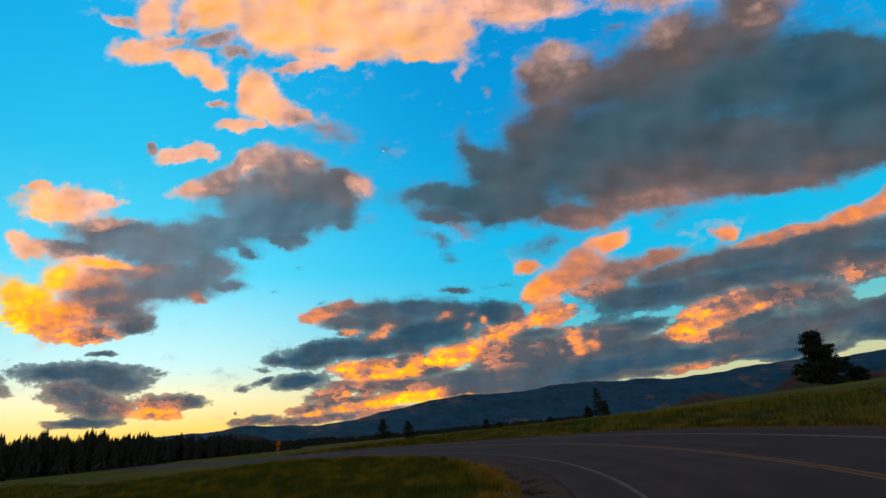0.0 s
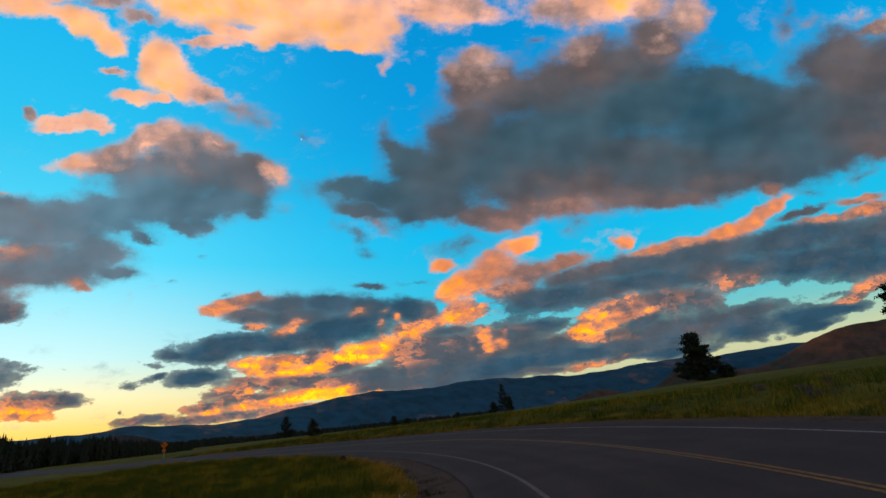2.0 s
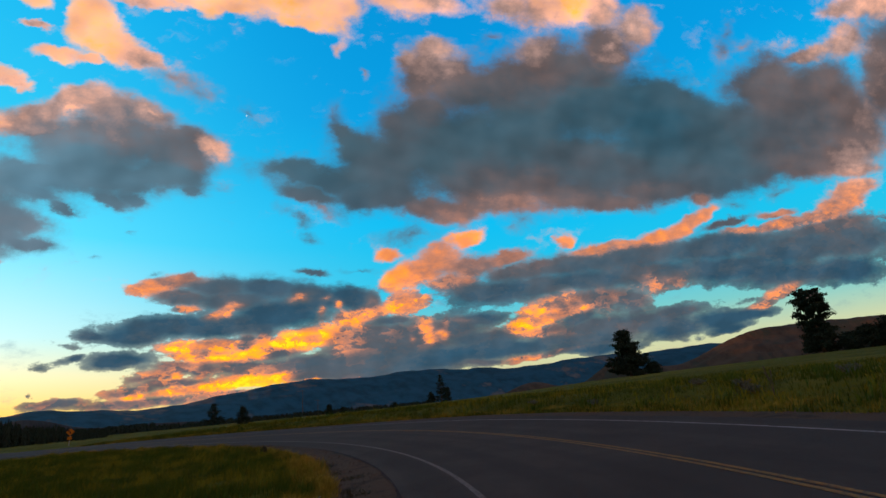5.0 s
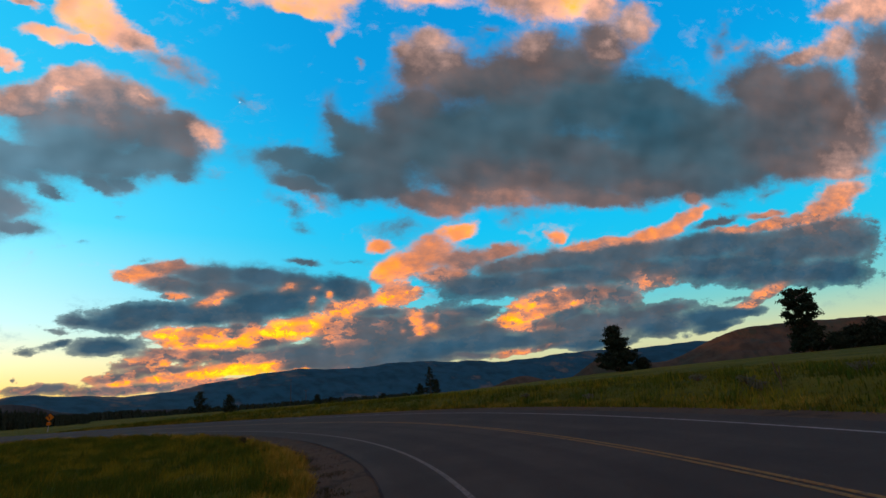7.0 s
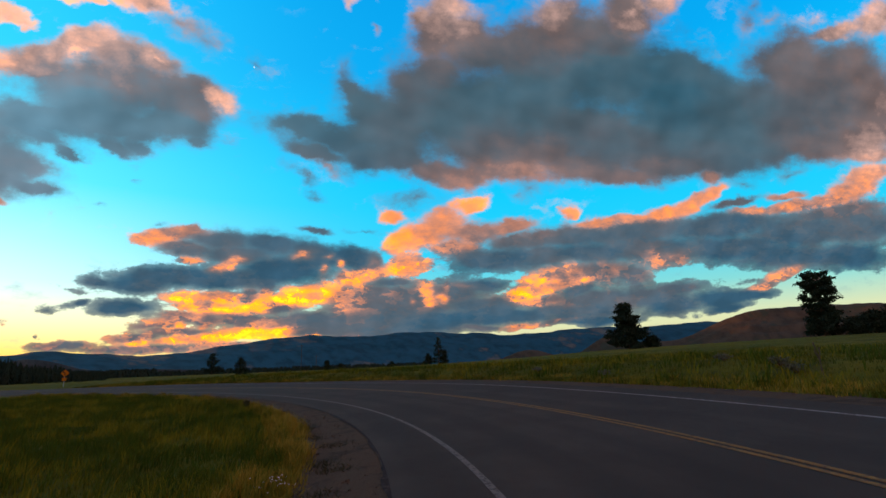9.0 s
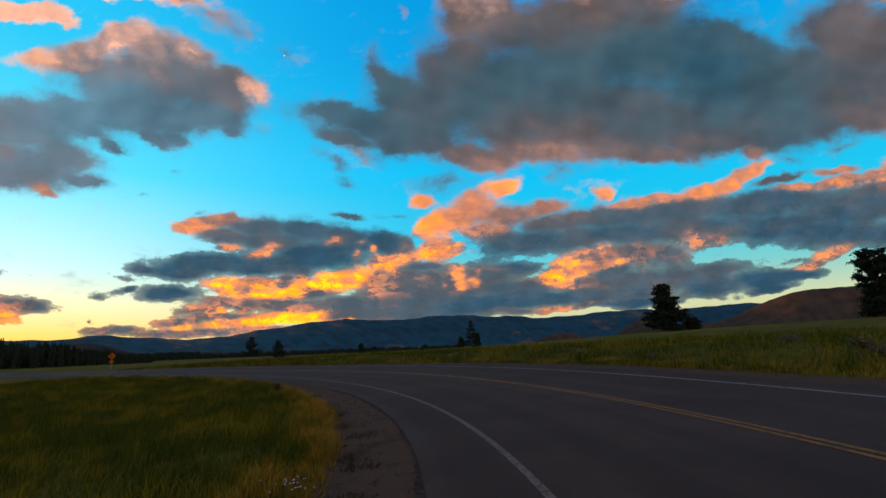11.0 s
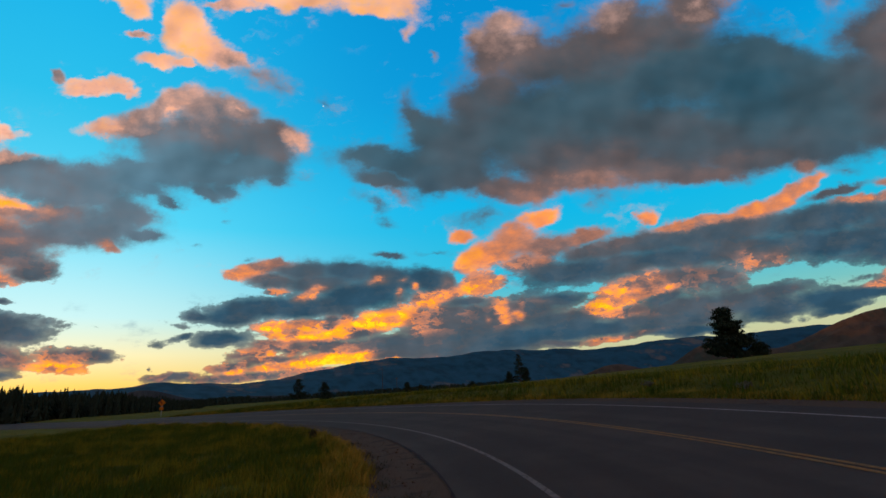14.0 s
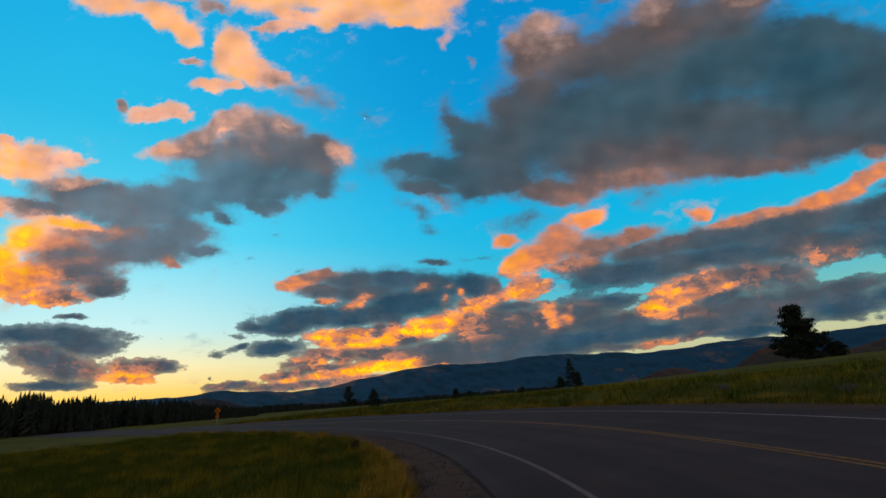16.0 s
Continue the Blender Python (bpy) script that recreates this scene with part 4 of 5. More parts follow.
# the range's blue is painted haze, not the colour of its forest
tagged(massif("mountain_range", M_HAZY_RANGE, 1900, 3700, 4600, -100, 110, main_crest, 3.0, 900, relief=0.15), "forested mountain range with blue haze in its colour, under the evening clouds", "mountains", kind="structure")
tagged(massif("hill", M_HILL, 900, 1900, 2600, 36, 100, lambda a: 1.2 + 2.6 * fade(40, 49.5, a) - 0.4 * fade(53, 62, a), 8.0, 260), "bare brown hill whose upper slopes catch red sunlight", "hill", kind="structure")
tagged(massif("hill", M_HILL, 1100, 1500, 1900, 17, 43, lambda a: -0.6 + 2.5 * bell(a, 34.8, 3.4) + 1.5 * bell(a, 25.5, 3.2), 11.0, 240), "small bare hill lit red by the low sun", "hill", kind="structure")
tagged(massif("hill", M_KNOLL, 420, 640, 900, -34, -6, lambda a: -0.6 + 1.9 * bell(a, -24.3, 3.6) + 0.7 * bell(a, -15, 6), 5.0, 120, base=-22), "dark wooded knoll at the foot of the mountains", "hill", kind="structure")


# ---- helpers for things ----
def part(name, bm, mat, parent, label=""):
    me = bpy.data.meshes.new(name)
    bm.to_mesh(me)
    bm.free()
    me.materials.append(mat)
    ob = new(name, me)
    ob.parent = parent
    if label:
        ob["label"] = label
    return ob


def flat_mesh(name, verts, tris, mat, parent=None):
    """A mesh from arrays of corners and triangles."""
    me = bpy.data.meshes.new(name)
    me.vertices.add(len(verts))
    me.vertices.foreach_set("co", np.asarray(verts, dtype=np.float32).ravel())
    me.loops.add(3 * len(tris))
    me.loops.foreach_set("vertex_index", np.asarray(tris, dtype=np.int32).ravel())
    me.polygons.add(len(tris))
    me.polygons.foreach_set("loop_start", np.arange(0, 3 * len(tris), 3, dtype=np.int32))
    me.update(calc_edges=True)
    me.materials.append(mat)
    ob = new(name, me)
    ob.parent = parent
    return ob


def on_land(x, y):
    return float(land_z(np.array([x]), np.array([y]))[0])


def tube(bm, points, radii, sides=7):
    """A tapered tube through points."""
    rings = []
    for i, (p, r) in enumerate(zip(points, radii)):
        p = Vector(p)
        d = (Vector(points[min(i + 1, len(points) - 1)]) - Vector(points[max(i - 1, 0)])).normalized()
        q = d.to_track_quat("Z", "Y")
        rings.append([bm.verts.new(p + q @ Vector((math.cos(6.2832 * k / sides) * r, math.sin(6.2832 * k / sides) * r, 0))) for k in range(sides)])
    for a, b in zip(rings, rings[1:]):
        for k in range(sides):
            bm.faces.new((a[k], a[(k + 1) % sides], b[(k + 1) % sides], b[k]))
    bm.faces.new(rings[-1])


def sprays(centres, size, count, rng, droop=0.3):
    """Small leaf triangles scattered in clumps round the centres."""
    c = np.repeat(np.asarray(centres), count, axis=0)
    n = len(c)
    d = rng.normal(0, 1, (n, 3)) * np.array([1, 1, 0.62])
    spread = np.repeat(size, count)[:, None]
    base = c + d * spread * 0.5
    a = rng.normal(0, 1, (n, 3))
    a /= np.linalg.norm(a, axis=1, keepdims=True)
    a[:, 2] -= droop * 0.5
    b = np.cross(a, rng.normal(0, 1, (n, 3)))
    b /= np.linalg.norm(b, axis=1, keepdims=True) + 1e-9
    leaf = spread * rng.uniform(0.28, 0.6, (n, 1))
    v = np.stack([base - b * leaf * 0.45, base + b * leaf * 0.45, base + a * leaf], 1).reshape(-1, 3)
    return v, np.arange(3 * n).reshape(-1, 3)


def tree(x, y, height, shape, seed, label, limbs=34, clump=0.9, leaves=26, bare=0.1, lean=0.0, name="pine_tree", trunk_r=None):
    """A tree: shape(k) is the reach of its limbs in metres at the height fraction k."""
    rng = np.random.RandomState(seed)
    root = tagged(new(name), label, "tree", group="trees on the meadow")
    z0 = on_land(x, y) - 0.1
    root.location = (x, y, z0)
    r0 = trunk_r or height * 0.022
    steps = 9
    px = np.cumsum(rng.normal(0, height * 0.006, steps)) + lean * np.linspace(0, 1, steps) ** 1.5 * height
    py = np.cumsum(rng.normal(0, height * 0.006, steps))
    spine = [(px[i] - px[0], py[i] - py[0], height * 0.97 * i / (steps - 1)) for i in range(steps)]
    bm = bmesh.new()
    tube(bm, spine, [r0 * (1.35 if i == 0 else 1 - 0.93 * i / (steps - 1)) for i in range(steps)], 9)
    part("trunk", bm, M_BARK, root, "rough brown trunk")
    centres, sizes = [], []
    for k in range(limbs):
        f = bare + (0.985 - bare) * (k + rng.uniform(0, 1)) / limbs
        at = Vector(spine[min(int(f * (steps - 1)), steps - 1)])
        at.z = f * height * 0.97
        reach = shape(f) * rng.uniform(0.55, 1.08)
        turn = k * 2.4 + rng.uniform(-0.5, 0.5)
        rise = rng.uniform(-0.12, 0.32)
        tip = at + Vector((math.cos(turn) * reach, math.sin(turn) * reach, rise * reach))
        mid = at.lerp(tip, 0.5) + Vector((0, 0, 0.06 * reach))
        arm = bmesh.new()
        tube(arm, [at, mid, tip], [r0 * 0.3 * (1 - 0.7 * f), r0 * 0.18 * (1 - 0.6 * f), 0.015], 5)
        part("limb", arm, M_BARK, root)
        m = max(2, int(reach / (clump * 0.55)))
        for j in range(m):
            u = 0.3 + 0.72 * (j + 0.5) / m
            p = at.lerp(tip, u)
            side = rng.normal(0, 0.28 * reach * (1.1 - u), 3)
            centres.append((p.x + side[0], p.y + side[1], p.z + side[2] * 0.4))
            sizes.append(clump * rng.uniform(0.6, 1.15))
    v, t = sprays(centres, np.array(sizes), leaves, rng)
    flat_mesh("crown", v, t, M_NEEDLE, root)["label"] = "dark green ragged crown"
    return root


def polar(az, dist, ox=0.0, oy=0.0):
    return ox + dist * math.sin(radians(az)), oy + dist * math.cos(radians(az))


def broad(width, low=0.55):
    return lambda f: width * (0.5 + 0.5 * min(1, f / 0.12)) * (1 - 0.72 * max(0, f - 0.25) / 0.75) * (0.8 + 0.2 * math.sin(f * 23)) * (1 if f < 0.9 else 0.7)


def tall_crown(f):
    """A broad skirt, a slight waist and a long, blunt, rounded head."""
    if f < 0.38:
        return 5.6 - 2.2 * f / 0.38
    if f < 0.46:
        return 3.3
    return 3.5 + 2.0 * math.sin(min(1.0, (f - 0.46) / 0.36) * 1.57) - 3.2 * max(0.0, (f - 0.82) / 0.18) ** 2


DX, DY = polar(35.9, 171)
tree(DX, DY, 15.2, broad(7.8), 21, "bushy dark pine tree standing alone on the meadow's crest", limbs=58, clump=1.15, leaves=60, bare=0.03)
EX, EY = polar(52.9, 175)
tree(EX, EY, 18.8, tall_crown, 22, "tall dark pine with a high round crown on the crest", limbs=60, clump=1.1, leaves=60, bare=0.02, lean=-0.02)
for i, (az, d, h, w) in enumerate([(56.3, 176, 6.0, 3.2), (57.7, 180, 7.6, 4.0), (59.6, 178, 6.6, 3.8), (38.2, 172, 3.4, 2.4), (55.0, 173, 4.6, 2.8), (61.8, 182, 7.0, 4.2)]):
    x, y = polar(az, d)
    tree(x, y, h, lambda f, w=w: w * math.sin(min(1, 0.18 + f) * 2.6) ** 0.7, 40 + i, "dark round bushy tree on the meadow's crest", limbs=30, clump=1.1, leaves=40, bare=0.02, name="bushy_tree")
for i, (az, d, h, w) in enumerate([(-8.7, 187, 7.2, 3.5), (-5.9, 160, 5.0, 2.9), (15.2, 192, 10.2, 3.3), (14.0, 192, 3.9, 2.0), (15.9, 194, 5.2, 2.0), (2.8, 186, 3.4, 1.2), (4.25, 187, 2.1, 0.9), (9.9, 187, 1.8, 1.0)]):
    x, y = polar(az, d)
    tree(x, y, h, lambda f, w=w: w * (1.02 - f) ** 0.7, 60 + i, "small dark conifer at the meadow's far edge", limbs=26, clump=0.75, leaves=30, bare=0.05)


# ---- woods: far conifers that nobody could count ----
def woods(name, label, spots, seed, slim=0.17, stout=0.36):
    rng = np.random.RandomState(seed)
    vs, ts, n = [], [], 0
    for x, y, h in spots:
        z = on_land(x, y) - 0.2
        w = h * rng.uniform(slim, stout)
        tiers = 9
        for k in range(tiers):
            f = k / tiers
            zc = z + h * (0.06 + 0.94 * f)
            reach = w * (1.05 - f) ** 0.8 * rng.uniform(0.75, 1.15)
            m = 7
            a = rng.uniform(0, 6.28) + np.arange(m) * 6.2832 / m
            rr = reach * rng.uniform(0.55, 1.1, m)
            tip = np.stack([x + rr * np.cos(a), y + rr * np.sin(a), zc - 0.08 * h * rng.uniform(0.3, 1.2, m)], 1)
            b = a + 0.6
            tip2 = np.stack([x + rr * 0.6 * np.cos(b), y + rr * 0.6 * np.sin(b), np.full(m, zc)], 1)
            top = np.tile([x, y, zc + h * 0.16], (m, 1))
            v = np.stack([tip, tip2, top], 1).reshape(-1, 3)
            vs.append(v)
            ts.append(np.arange(3 * m).reshape(-1, 3) + n)
            n += 3 * m
    ob = flat_mesh(name, np.concatenate(vs), np.concatenate(ts), M_NEEDLE)
    return tagged(ob, label, "woods", kind="stuff")


def forest_spots():
    rng = np.random.RandomState(5)
    out = []
    for k in range(5200):
        # west of -46 the trees stand out of view, added for side cover and shading
        az = rng.uniform(-105, -17.5)
        d = rng.uniform(150, 250)
        h = 1.6 + d * math.tan(radians(float(np.interp(az, [-60, -43, -36, -31, -25, -20, -17], [3.2, 2.6, 2.35, 1.75, 1.3, 0.3, -0.1])))) + 0.3
        h *= 0.93 + 0.07 * math.sin(az * 1.7) + 0.05 * math.sin(az * 4.1 + 1)
        if rng.uniform() < 0.75:
            h *= rng.uniform(0.62, 0.97)
        x, y = polar(az, d)
        out.append((x, y, max(1.5, h * rng.uniform(0.85, 1.12) - min(0, on_land(x, y)))))
    return out


def valley_spots():
    rng = np.random.RandomState(6)
    out = []
    for k in range(2200):
        az, d = rng.uniform(-24, 14), rng.uniform(270, 420)
        x, y = polar(az, d)
        top = 1.6 + d * math.tan(radians(rng.uniform(-0.6, 0.02) + (0.25 if az < -14 else 0)))
        out.append((x, y, max(1.5, top - on_land(x, y))))
    return out


woods("conifer_forest", "dark wall of conifers behind the meadow", forest_spots(), 7)
woods("valley_woods", "low dark band of far conifers in the valley", valley_spots(), 8, 0.35, 0.8)


# ---- grass ----
def grass_look(green, straw, share):
    def look_of(g):
        isl = g.node("ShaderNodeNewGeometry").outputs["Random Per Island"]
        p = g.noise(g.pos, 0.35, 3.0, 0.6)
        q = g.noise(g.pos, 1.7, 3.0, 0.6)
        k = g.math("ADD", g.math("MULTIPLY", isl, 0.35), g.math("ADD", g.math("MULTIPLY", g.span(p, 0.32, 0.68), 0.55), g.math("MULTIPLY", g.span(q, 0.35, 0.7), 0.3)))
        c = g.mix(g.span(k, share - 0.2, share + 0.25), green, straw)
        return g.mix(g.math("MULTIPLY", g.span(q, 0.5, 0.35), 0.5), c, tuple(v * 0.5 for v in green[:3]) + (1,))
    return look_of


M_GRASS = material("grass blades", grass_look((0.054, 0.084, 0.006, 1), (0.205, 0.178, 0.012, 1), 0.68), 0.8)
M_BANK = material("bank grass blades", grass_look((0.058, 0.074, 0.006, 1), (0.18, 0.152, 0.012, 1), 0.66), 0.8)
M_STRAW = material("dry grass blades", grass_look((0.15, 0.125, 0.012, 1), (0.33, 0.22, 0.03, 1), 0.55), 0.85)


def grass(name, label, n, s_span, off_span, tall, seed, mat, wide=0.012, power=1.0, drop=0.0):
    rng = np.random.RandomState(seed)
    s = rng.uniform(*s_span, n)
    off = off_span[0] + (off_span[1] - off_span[0]) * rng.uniform(0, 1, n) ** power
    th = np.clip(s / R0, TH0, TH1)
    rest = s - th * R0
    x = CX + (R0 + off) * np.cos(th) - rest * np.sin(th)
    y = CY + (R0 + off) * np.sin(th) + rest * np.cos(th)
    clump = np.clip(0.72 + 0.45 * bumps(x, y, 3.4, seed + 1) + 0.4 * bumps(x, y, 1.1, seed + 2), 0.2, 1.7)
    z = land_z(x, y) - 0.03
    h = tall * clump * rng.uniform(0.55, 1.25, n)
    h = np.where(clump > drop, h, 0.02)
    a = rng.uniform(0, 6.28, n)
    w = wide * rng.uniform(0.7, 1.5, n)
    lx, ly = rng.normal(0.10, 0.32, n) * h, rng.normal(0, 0.32, n) * h
    base = np.stack([x, y, z], 1)
    side = np.stack([np.cos(a) * w, np.sin(a) * w, 0 * a], 1)
    mid = base + np.stack([lx * 0.35, ly * 0.35, h * 0.6], 1)
    tip = base + np.stack([lx, ly, h], 1)
    v = np.stack([base - side, base + side, mid - side * 0.7, mid + side * 0.7, tip], 1).reshape(-1, 3)
    k = np.arange(n)[:, None] * 5
    t = np.concatenate([k + [0, 1, 3], k + [0, 3, 2], k + [2, 3, 4]], 0)
    return tagged(flat_mesh(name, v, t, mat), label, "grass", kind="stuff")


grass("meadow_grass", "tall green grass inside the road's bend", 290000, (-36, 44), (-20, -3.1), 0.33, 31, M_GRASS, 0.0065, 0.75)
grass("meadow_grass", "green grass further inside the bend", 80000, (-36, 75), (-60, -19), 0.3, 35, M_GRASS, 0.02, 0.6)
grass("dry_grass", "dry straw-coloured grass fringing the gravel", 42000, (-36, 46), (-3.7, -2.55), 0.31, 32, M_STRAW, 0.007, 1.0)
grass("meadow_grass", "green grass on the bank beside the road", 140000, (-36, 70), (9.9, 34), 0.22, 33, M_BANK, 0.013, 1.5)
grass("dry_grass", "dry grass along the foot of the bank", 30000, (-36, 70), (9.6, 11.4), 0.2, 34, M_STRAW, 0.009, 1.0)


grass("bank_weeds", "dark green weeds in clumps on the grassy bank", 60000, (-30, 60), (10.4, 24), 0.40, 41, M_GRASS, 0.02, 1.4, 0.95)
grass("roadside_weeds", "sparse short weeds straying onto the gravel", 7000, (-34, 40), (-2.8, -1.9), 0.09, 36, M_STRAW, 0.006, 2.6)


# ---- the warning sign by the far verge ----
def plain(colour, rough=0.6, metal=0.0):
    def look_of(g):
        n = g.noise(g.pos, 8.0, 4.0, 0.6)
        g.bsdf.inputs["Metallic"].default_value = metal
        return g.mix(g.math("MULTIPLY", n, 0.35), colour, tuple(c * 0.6 for c in colour[:3]) + (1,))
    return material("paint", look_of, rough)


M_SIGN = plain((0.45, 0.15, 0.01, 1), 0.5)
M_BLACK = plain((0.02, 0.02, 0.02, 1), 0.5)
M_STEEL = plain((0.35, 0.35, 0.36, 1), 0.45, 0.8)
M_WALL = plain((0.5, 0.48, 0.46, 1), 0.8)
M_ROOF = plain((0.12, 0.10, 0.09, 1), 0.8)
M_POLE = plain((0.10, 0.075, 0.055, 1), 0.9)
M_SAGE = material("sagebrush leaves", needle_look((0.085, 0.088, 0.062, 1)), 0.9)
M_WEED = material("low weeds", needle_look((0.032, 0.030, 0.014, 1)), 0.9)
M_PETAL = plain((0.75, 0.72, 0.68, 1), 0.7)


def box(bm, x0, x1, y0, y1, z0, z1):
    v = [bm.verts.new(p) for p in ((x0, y0, z0), (x1, y0, z0), (x1, y1, z0), (x0, y1, z0), (x0, y0, z1), (x1, y0, z1), (x1, y1, z1), (x0, y1, z1))]
    for f in ((0, 3, 2, 1), (4, 5, 6, 7), (0, 1, 5, 4), (1, 2, 6, 5), (2, 3, 7, 6), (3, 0, 4, 7)):
        bm.faces.new([v[i] for i in f])


def plate(outline, depth, y):
    """A flat plate in the x-z plane with a small thickness."""
    bm = bmesh.new()
    front = [bm.verts.new((px, y, pz)) for px, pz in outline]
    back = [bm.verts.new((px, y + depth, pz)) for px, pz in outline]
    bm.faces.new(front)
    bm.faces.new(back[::-1])
    n = len(front)
    for i in range(n):
        bm.faces.new((front[i], back[i], back[(i + 1) % n], front[(i + 1) % n]))
    bmesh.ops.recalc_face_normals(bm, faces=bm.faces)
    return bm


def warning_sign():
    x, y = polar(-19.75, 94)
    root = tagged(new("road_sign"), "yellow diamond warning sign on a steel post by the verge", "road sign")
    root.location = (x, y, on_land(x, y))
    root.rotation_euler = (0, 0, radians(16))
    bm = bmesh.new()
    box(bm, -0.03, 0.03, 0, 0.05, -0.2, 2.3)
    part("post", bm, M_STEEL, root, "thin steel post")
    r = 0.5
    panel = part("panel", plate([(r, 1.9), (r * 0.04, 1.9 + r), (-r * 0.04, 1.9 + r), (-r, 1.9), (-r * 0.04, 1.9 - r), (r * 0.04, 1.9 - r)], 0.012, -0.03), M_SIGN, root, "yellow diamond panel")
    part("arrow", plate([(-0.05, 1.62), (0.05, 1.62), (0.05, 1.92), (-0.12, 2.06), (-0.05, 2.12), (-0.28, 2.16), (-0.24, 1.94), (-0.18, 2.0), (-0.05, 1.88)], 0.003, -0.036), M_BLACK, panel, "black bent arrow")
    part("plate", plate([(-0.25, 0.86), (0.25, 0.86), (0.25, 1.28), (-0.25, 1.28)], 0.012, -0.03), M_SIGN, root, "small yellow plate")
    return root


warning_sign()


def utility_pole(az, dist, height):
    x, y = polar(az, dist)
    root = tagged(new("utility_pole"), "thin weathered wooden utility pole with a crossarm", "utility pole", group="poles in the valley")
    root.location = (x, y, on_land(x, y))
    bm = bmesh.new()
    tube(bm, [(0, 0, -0.3), (0, 0, height)], [0.16, 0.1], 8)
    part("pole", bm, M_POLE, root)
    bm = bmesh.new()
    box(bm, -1.1, 1.1, -0.06, 0.06, height - 0.75, height - 0.6)
    part("crossarm", bm, M_POLE, root)
    return root


utility_pole(-0.1, 300, 17.0)
utility_pole(1.5, 290, 10.0)


def farmhouse(az, dist, w, d, h, turn, label):
    x, y = polar(az, dist)
    root = tagged(new("farmhouse"), label, "house", group="far farm")
    root.location = (x, y, on_land(x, y))
    root.rotation_euler = (0, 0, radians(turn))
    bm = bmesh.new()
    box(bm, -w / 2, w / 2, -d / 2, d / 2, -0.5, h)
    part("wall", bm, M_WALL, root, "white board walls")
    bm = bmesh.new()
    e = 0.4
    v = [bm.verts.new(p) for p in ((-w / 2 - e, -d / 2 - e, h), (w / 2 + e, -d / 2 - e, h), (w / 2 + e, d / 2 + e, h), (-w / 2 - e, d / 2 + e, h), (-w / 2 - e, 0, h + d * 0.4), (w / 2 + e, 0, h + d * 0.4))]
    for f in ((0, 1, 5, 4), (2, 3, 4, 5), (1, 2, 5), (3, 0, 4), (0, 3, 2, 1)):
        bm.faces.new([v[i] for i in f])
    part("roof", bm, M_ROOF, root, "dark pitched roof")
    return root


farmhouse(-20.3, 225, 1.6, 1.6, 1.3, 10, "small white shed before the dark woods")
farmhouse(-18.4, 240, 3.6, 2.4, 0.9, -20, "low pale farmhouse before the dark woods")


def shrub(x, y, h, w, seed, mat, label, name="sagebrush"):
    rng = np.random.RandomState(seed)
    root = tagged(new(name), label, "shrub", group="shrubs on the bank")
    root.location = (x, y, on_land(x, y))
    cs = []
    for k in range(11):
        a, r = rng.uniform(0, 6.28), w * rng.uniform(0.2, 1.0)
        tip = (r * math.cos(a), r * math.sin(a), h * rng.uniform(0.5, 1.0))
        stem = bmesh.new()
        tube(stem, [(0, 0, -0.05), (tip[0] * 0.5, tip[1] * 0.5, tip[2] * 0.6), tip], [0.015, 0.01, 0.004], 4)
        part("stem", stem, M_BARK, root)
        for u in (0.55, 0.8, 1.0):
            cs.append((tip[0] * u, tip[1] * u, tip[2] * u))
    v, t = sprays(cs, np.full(len(cs), h * 0.32), 26, rng, 0.0)
    flat_mesh("leaves", v, t, mat, root)
    return root


for i, (x, y, h, w) in enumerate([(16.4, 17.1, 0.32, 0.32), (17.3, 18.4, 0.3, 0.3), (19.2, 15.6, 0.36, 0.36), (18.2, 21.6, 0.28, 0.36), (14.9, 25.2, 0.28, 0.36), (14.5, 31.2, 0.28, 0.4)]):
    shrub(x, y, h, w, 80 + i, M_SAGE, "low grey-green sagebrush on the grassy bank")
shrub(-1.0, 28.4, 0.34, 0.10, 95, M_WEED, "small dark weed standing above the roadside grass", "weed")


def dry_stalk(x, y, h, lean, seed):
    root = tagged(new("dry_stalk"), "thin dry brown weed stalk on the bank", "weed", group="stalks")
    root.location = (x, y, on_land(x, y))
    bm = bmesh.new()
    tube(bm, [(0, 0, -0.05), (lean * 0.4, 0, h * 0.55), (lean, 0.02, h)], [0.014, 0.011, 0.02], 5)
    part("stalk", bm, M_POLE, root)
    bm = bmesh.new()
    tube(bm, [(lean * 0.3, 0, h * 0.45), (lean * 0.3 - 0.12, 0.03, h * 0.8)], [0.009, 0.012], 5)
    part("side_stalk", bm, M_POLE, root)


dry_stalk(16.05, 16.0, 1.0, -0.16, 1)
dry_stalk(16.5, 16.4, 0.75, 0.12, 2)


def flowers():
    rng = np.random.RandomState(12)
    vs = []
    for k in range(24):
        x, y = rng.normal(1.04, 0.10), rng.normal(12.45, 0.14)
        z = on_land(x, y) + rng.uniform(0.2, 0.34)
        r = 0.015
        for j in range(5):
            a = j * 1.2566
            vs += [(x, y, z), (x + r * math.cos(a), y + r * math.sin(a), z + 0.004), (x + r * math.cos(a + 0.9), y + r * math.sin(a + 0.9), z + 0.004)]
    t = np.arange(len(vs)).reshape(-1, 3)
    tagged(flat_mesh("white_flowers", vs, t, M_PETAL), "small white wildflowers in the roadside grass", "flowers", kind="stuff")


flowers()


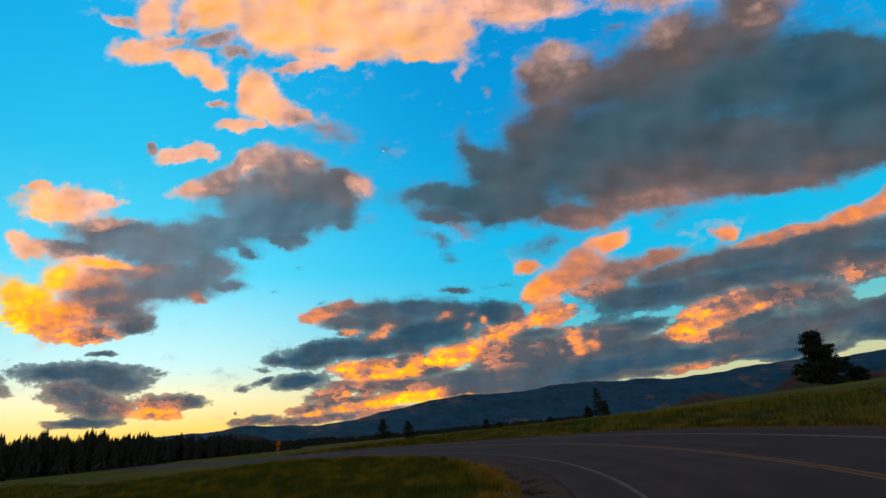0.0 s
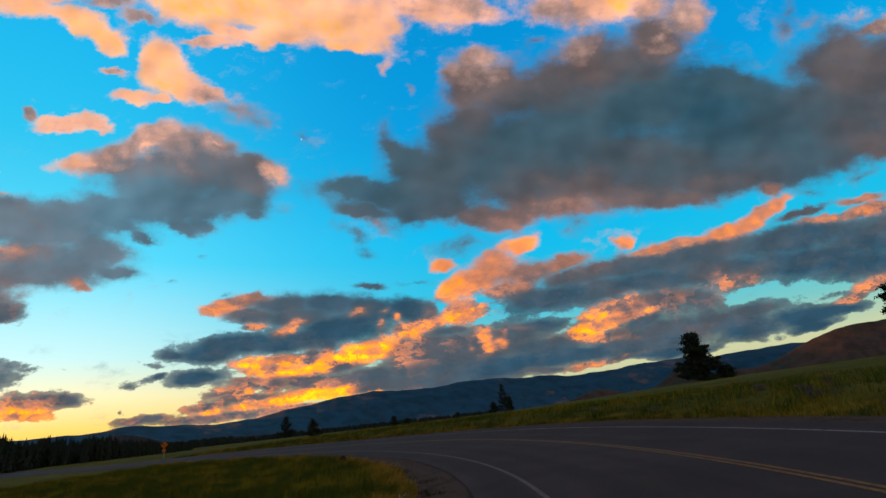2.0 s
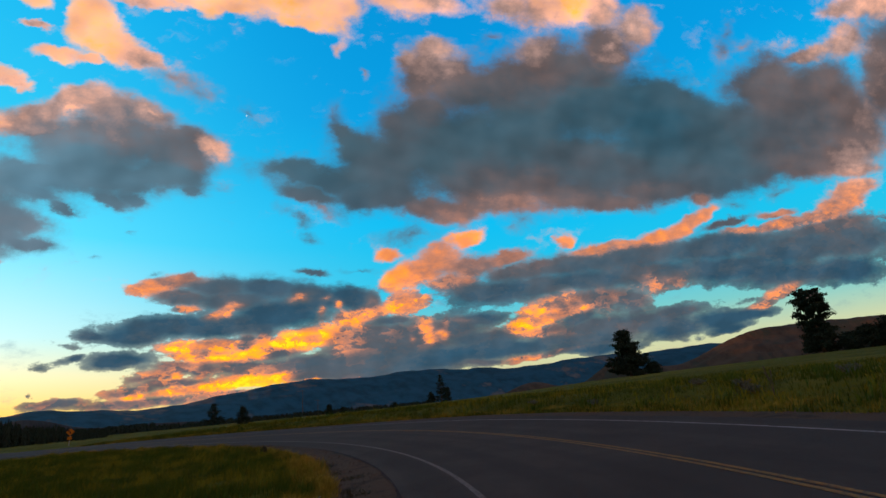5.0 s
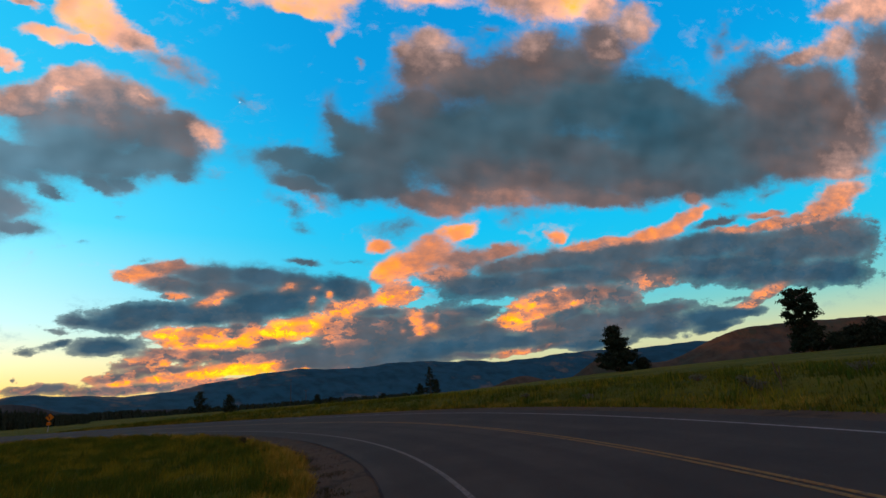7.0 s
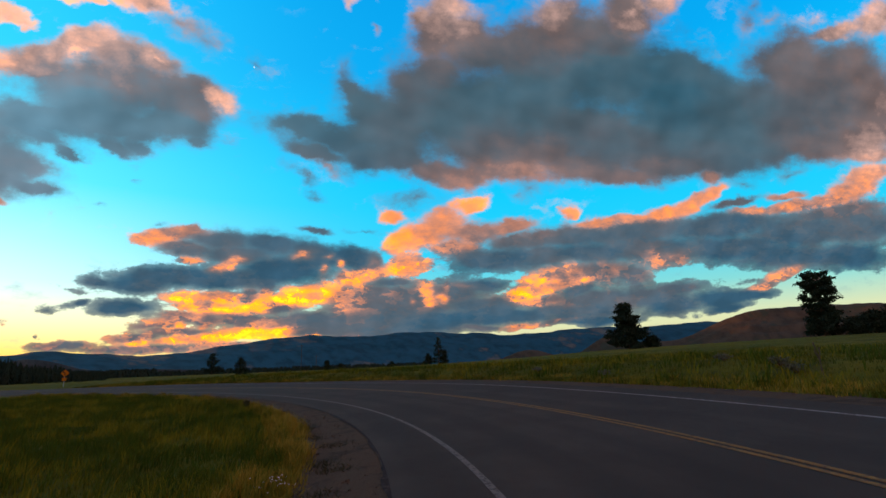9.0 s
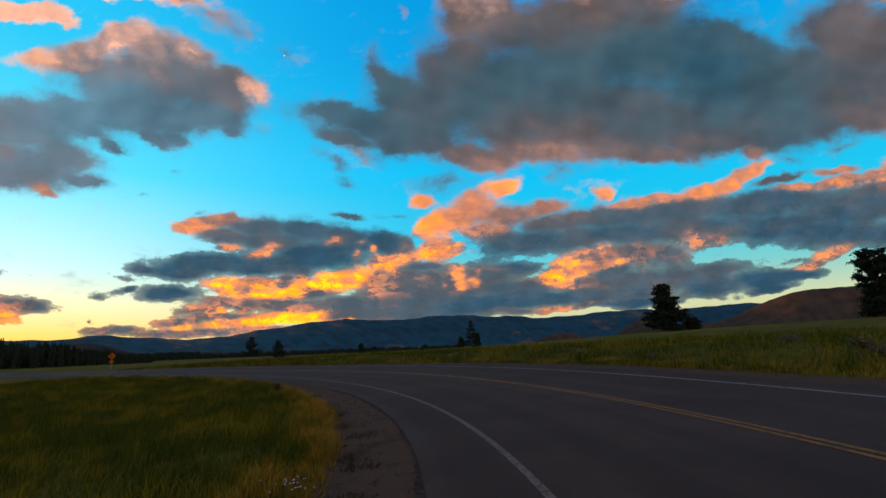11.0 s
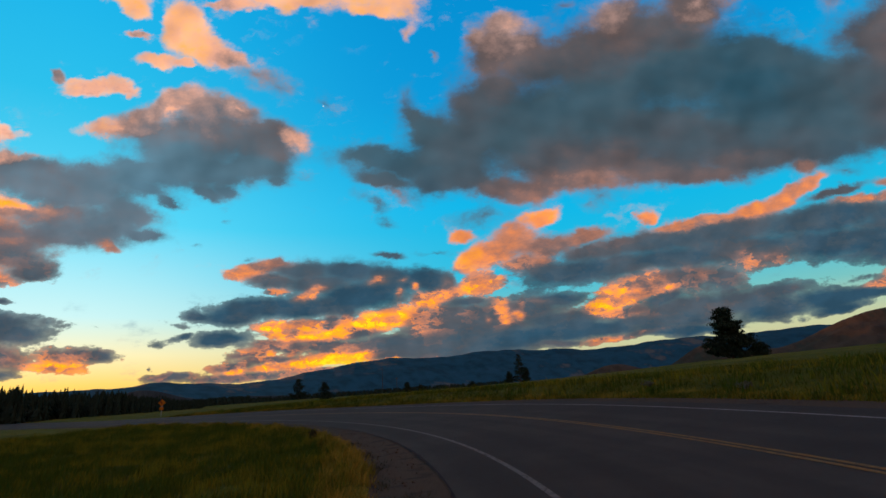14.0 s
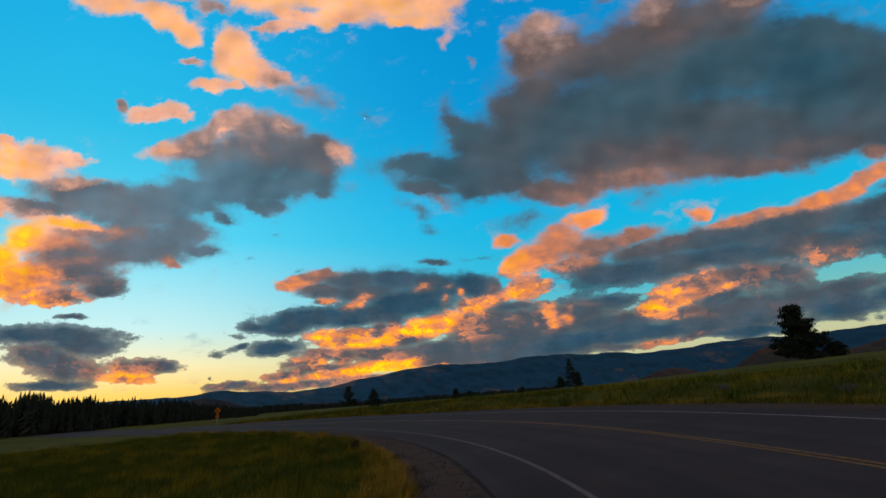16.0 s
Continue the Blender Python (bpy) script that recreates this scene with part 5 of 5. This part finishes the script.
def weed_mats():
    """Dark mats of low weeds that creep from the grass onto the gravel."""
    rng = np.random.RandomState(17)
    vs = []
    for s, off, along, across in ((-4.9, -2.35, 0.5, 0.3), (-3.1, -2.2, 0.3, 0.4), (-2.5, -2.35, 0.5, 0.35), (-0.3, -2.15, 0.4, 0.45), (1.4, -2.5, 0.9, 0.3), (3.9, -2.5, 0.8, 0.25), (-6.4, -2.3, 0.5, 0.2), (6.0, -2.5, 0.8, 0.2), (9.5, -2.5, 0.8, 0.2)):
        for k in range(150):
            x, y, n = road_frame(s + rng.normal(0, along * 0.5))
            o = off + rng.normal(0, across * 0.5)
            z = float(road_z(s, o)) - 0.02
            a, h, lean = rng.uniform(0, 6.28), rng.uniform(0.03, 0.09), rng.normal(0, 0.05, 2)
            px, py = x + n[0] * o, y + n[1] * o
            dx, dy = 0.01 * math.cos(a), 0.01 * math.sin(a)
            vs += [(px - dx, py - dy, z), (px + dx, py + dy, z), (px + lean[0], py + lean[1], z + h)]
    tagged(flat_mesh("low_weeds", vs, np.arange(len(vs)).reshape(-1, 3), M_WEED), "dark low weeds creeping onto the gravel shoulder", "weeds", kind="stuff")


weed_mats()


def pebbles():
    rng = np.random.RandomState(14)
    bm = bmesh.new()
    bmesh.ops.create_icosphere(bm, subdivisions=1, radius=1)
    base = np.array([v.co[:] for v in bm.verts])
    tri = np.array([[v.index for v in f.verts] for f in bm.faces])
    bm.free()
    vs, ts = [], []
    for k in range(1100):
        s, off = rng.uniform(-12, 34), -2.75 + 1.25 * rng.uniform(0, 1) ** 1.4
        x, y, n = road_frame(s)
        r = 0.006 + 0.03 * rng.uniform() ** 4
        p = np.array([x + n[0] * off, y + n[1] * off, float(road_z(s, off)) - 0.008])
        vs.append(base * r * rng.uniform(0.6, 1.3, 3) + p)
        ts.append(tri + 12 * k)
    tagged(flat_mesh("loose_stones", np.concatenate(vs), np.concatenate(ts), M_GRAVEL), "loose brown stones on the gravel shoulder", "stones", kind="stuff")


pebbles()
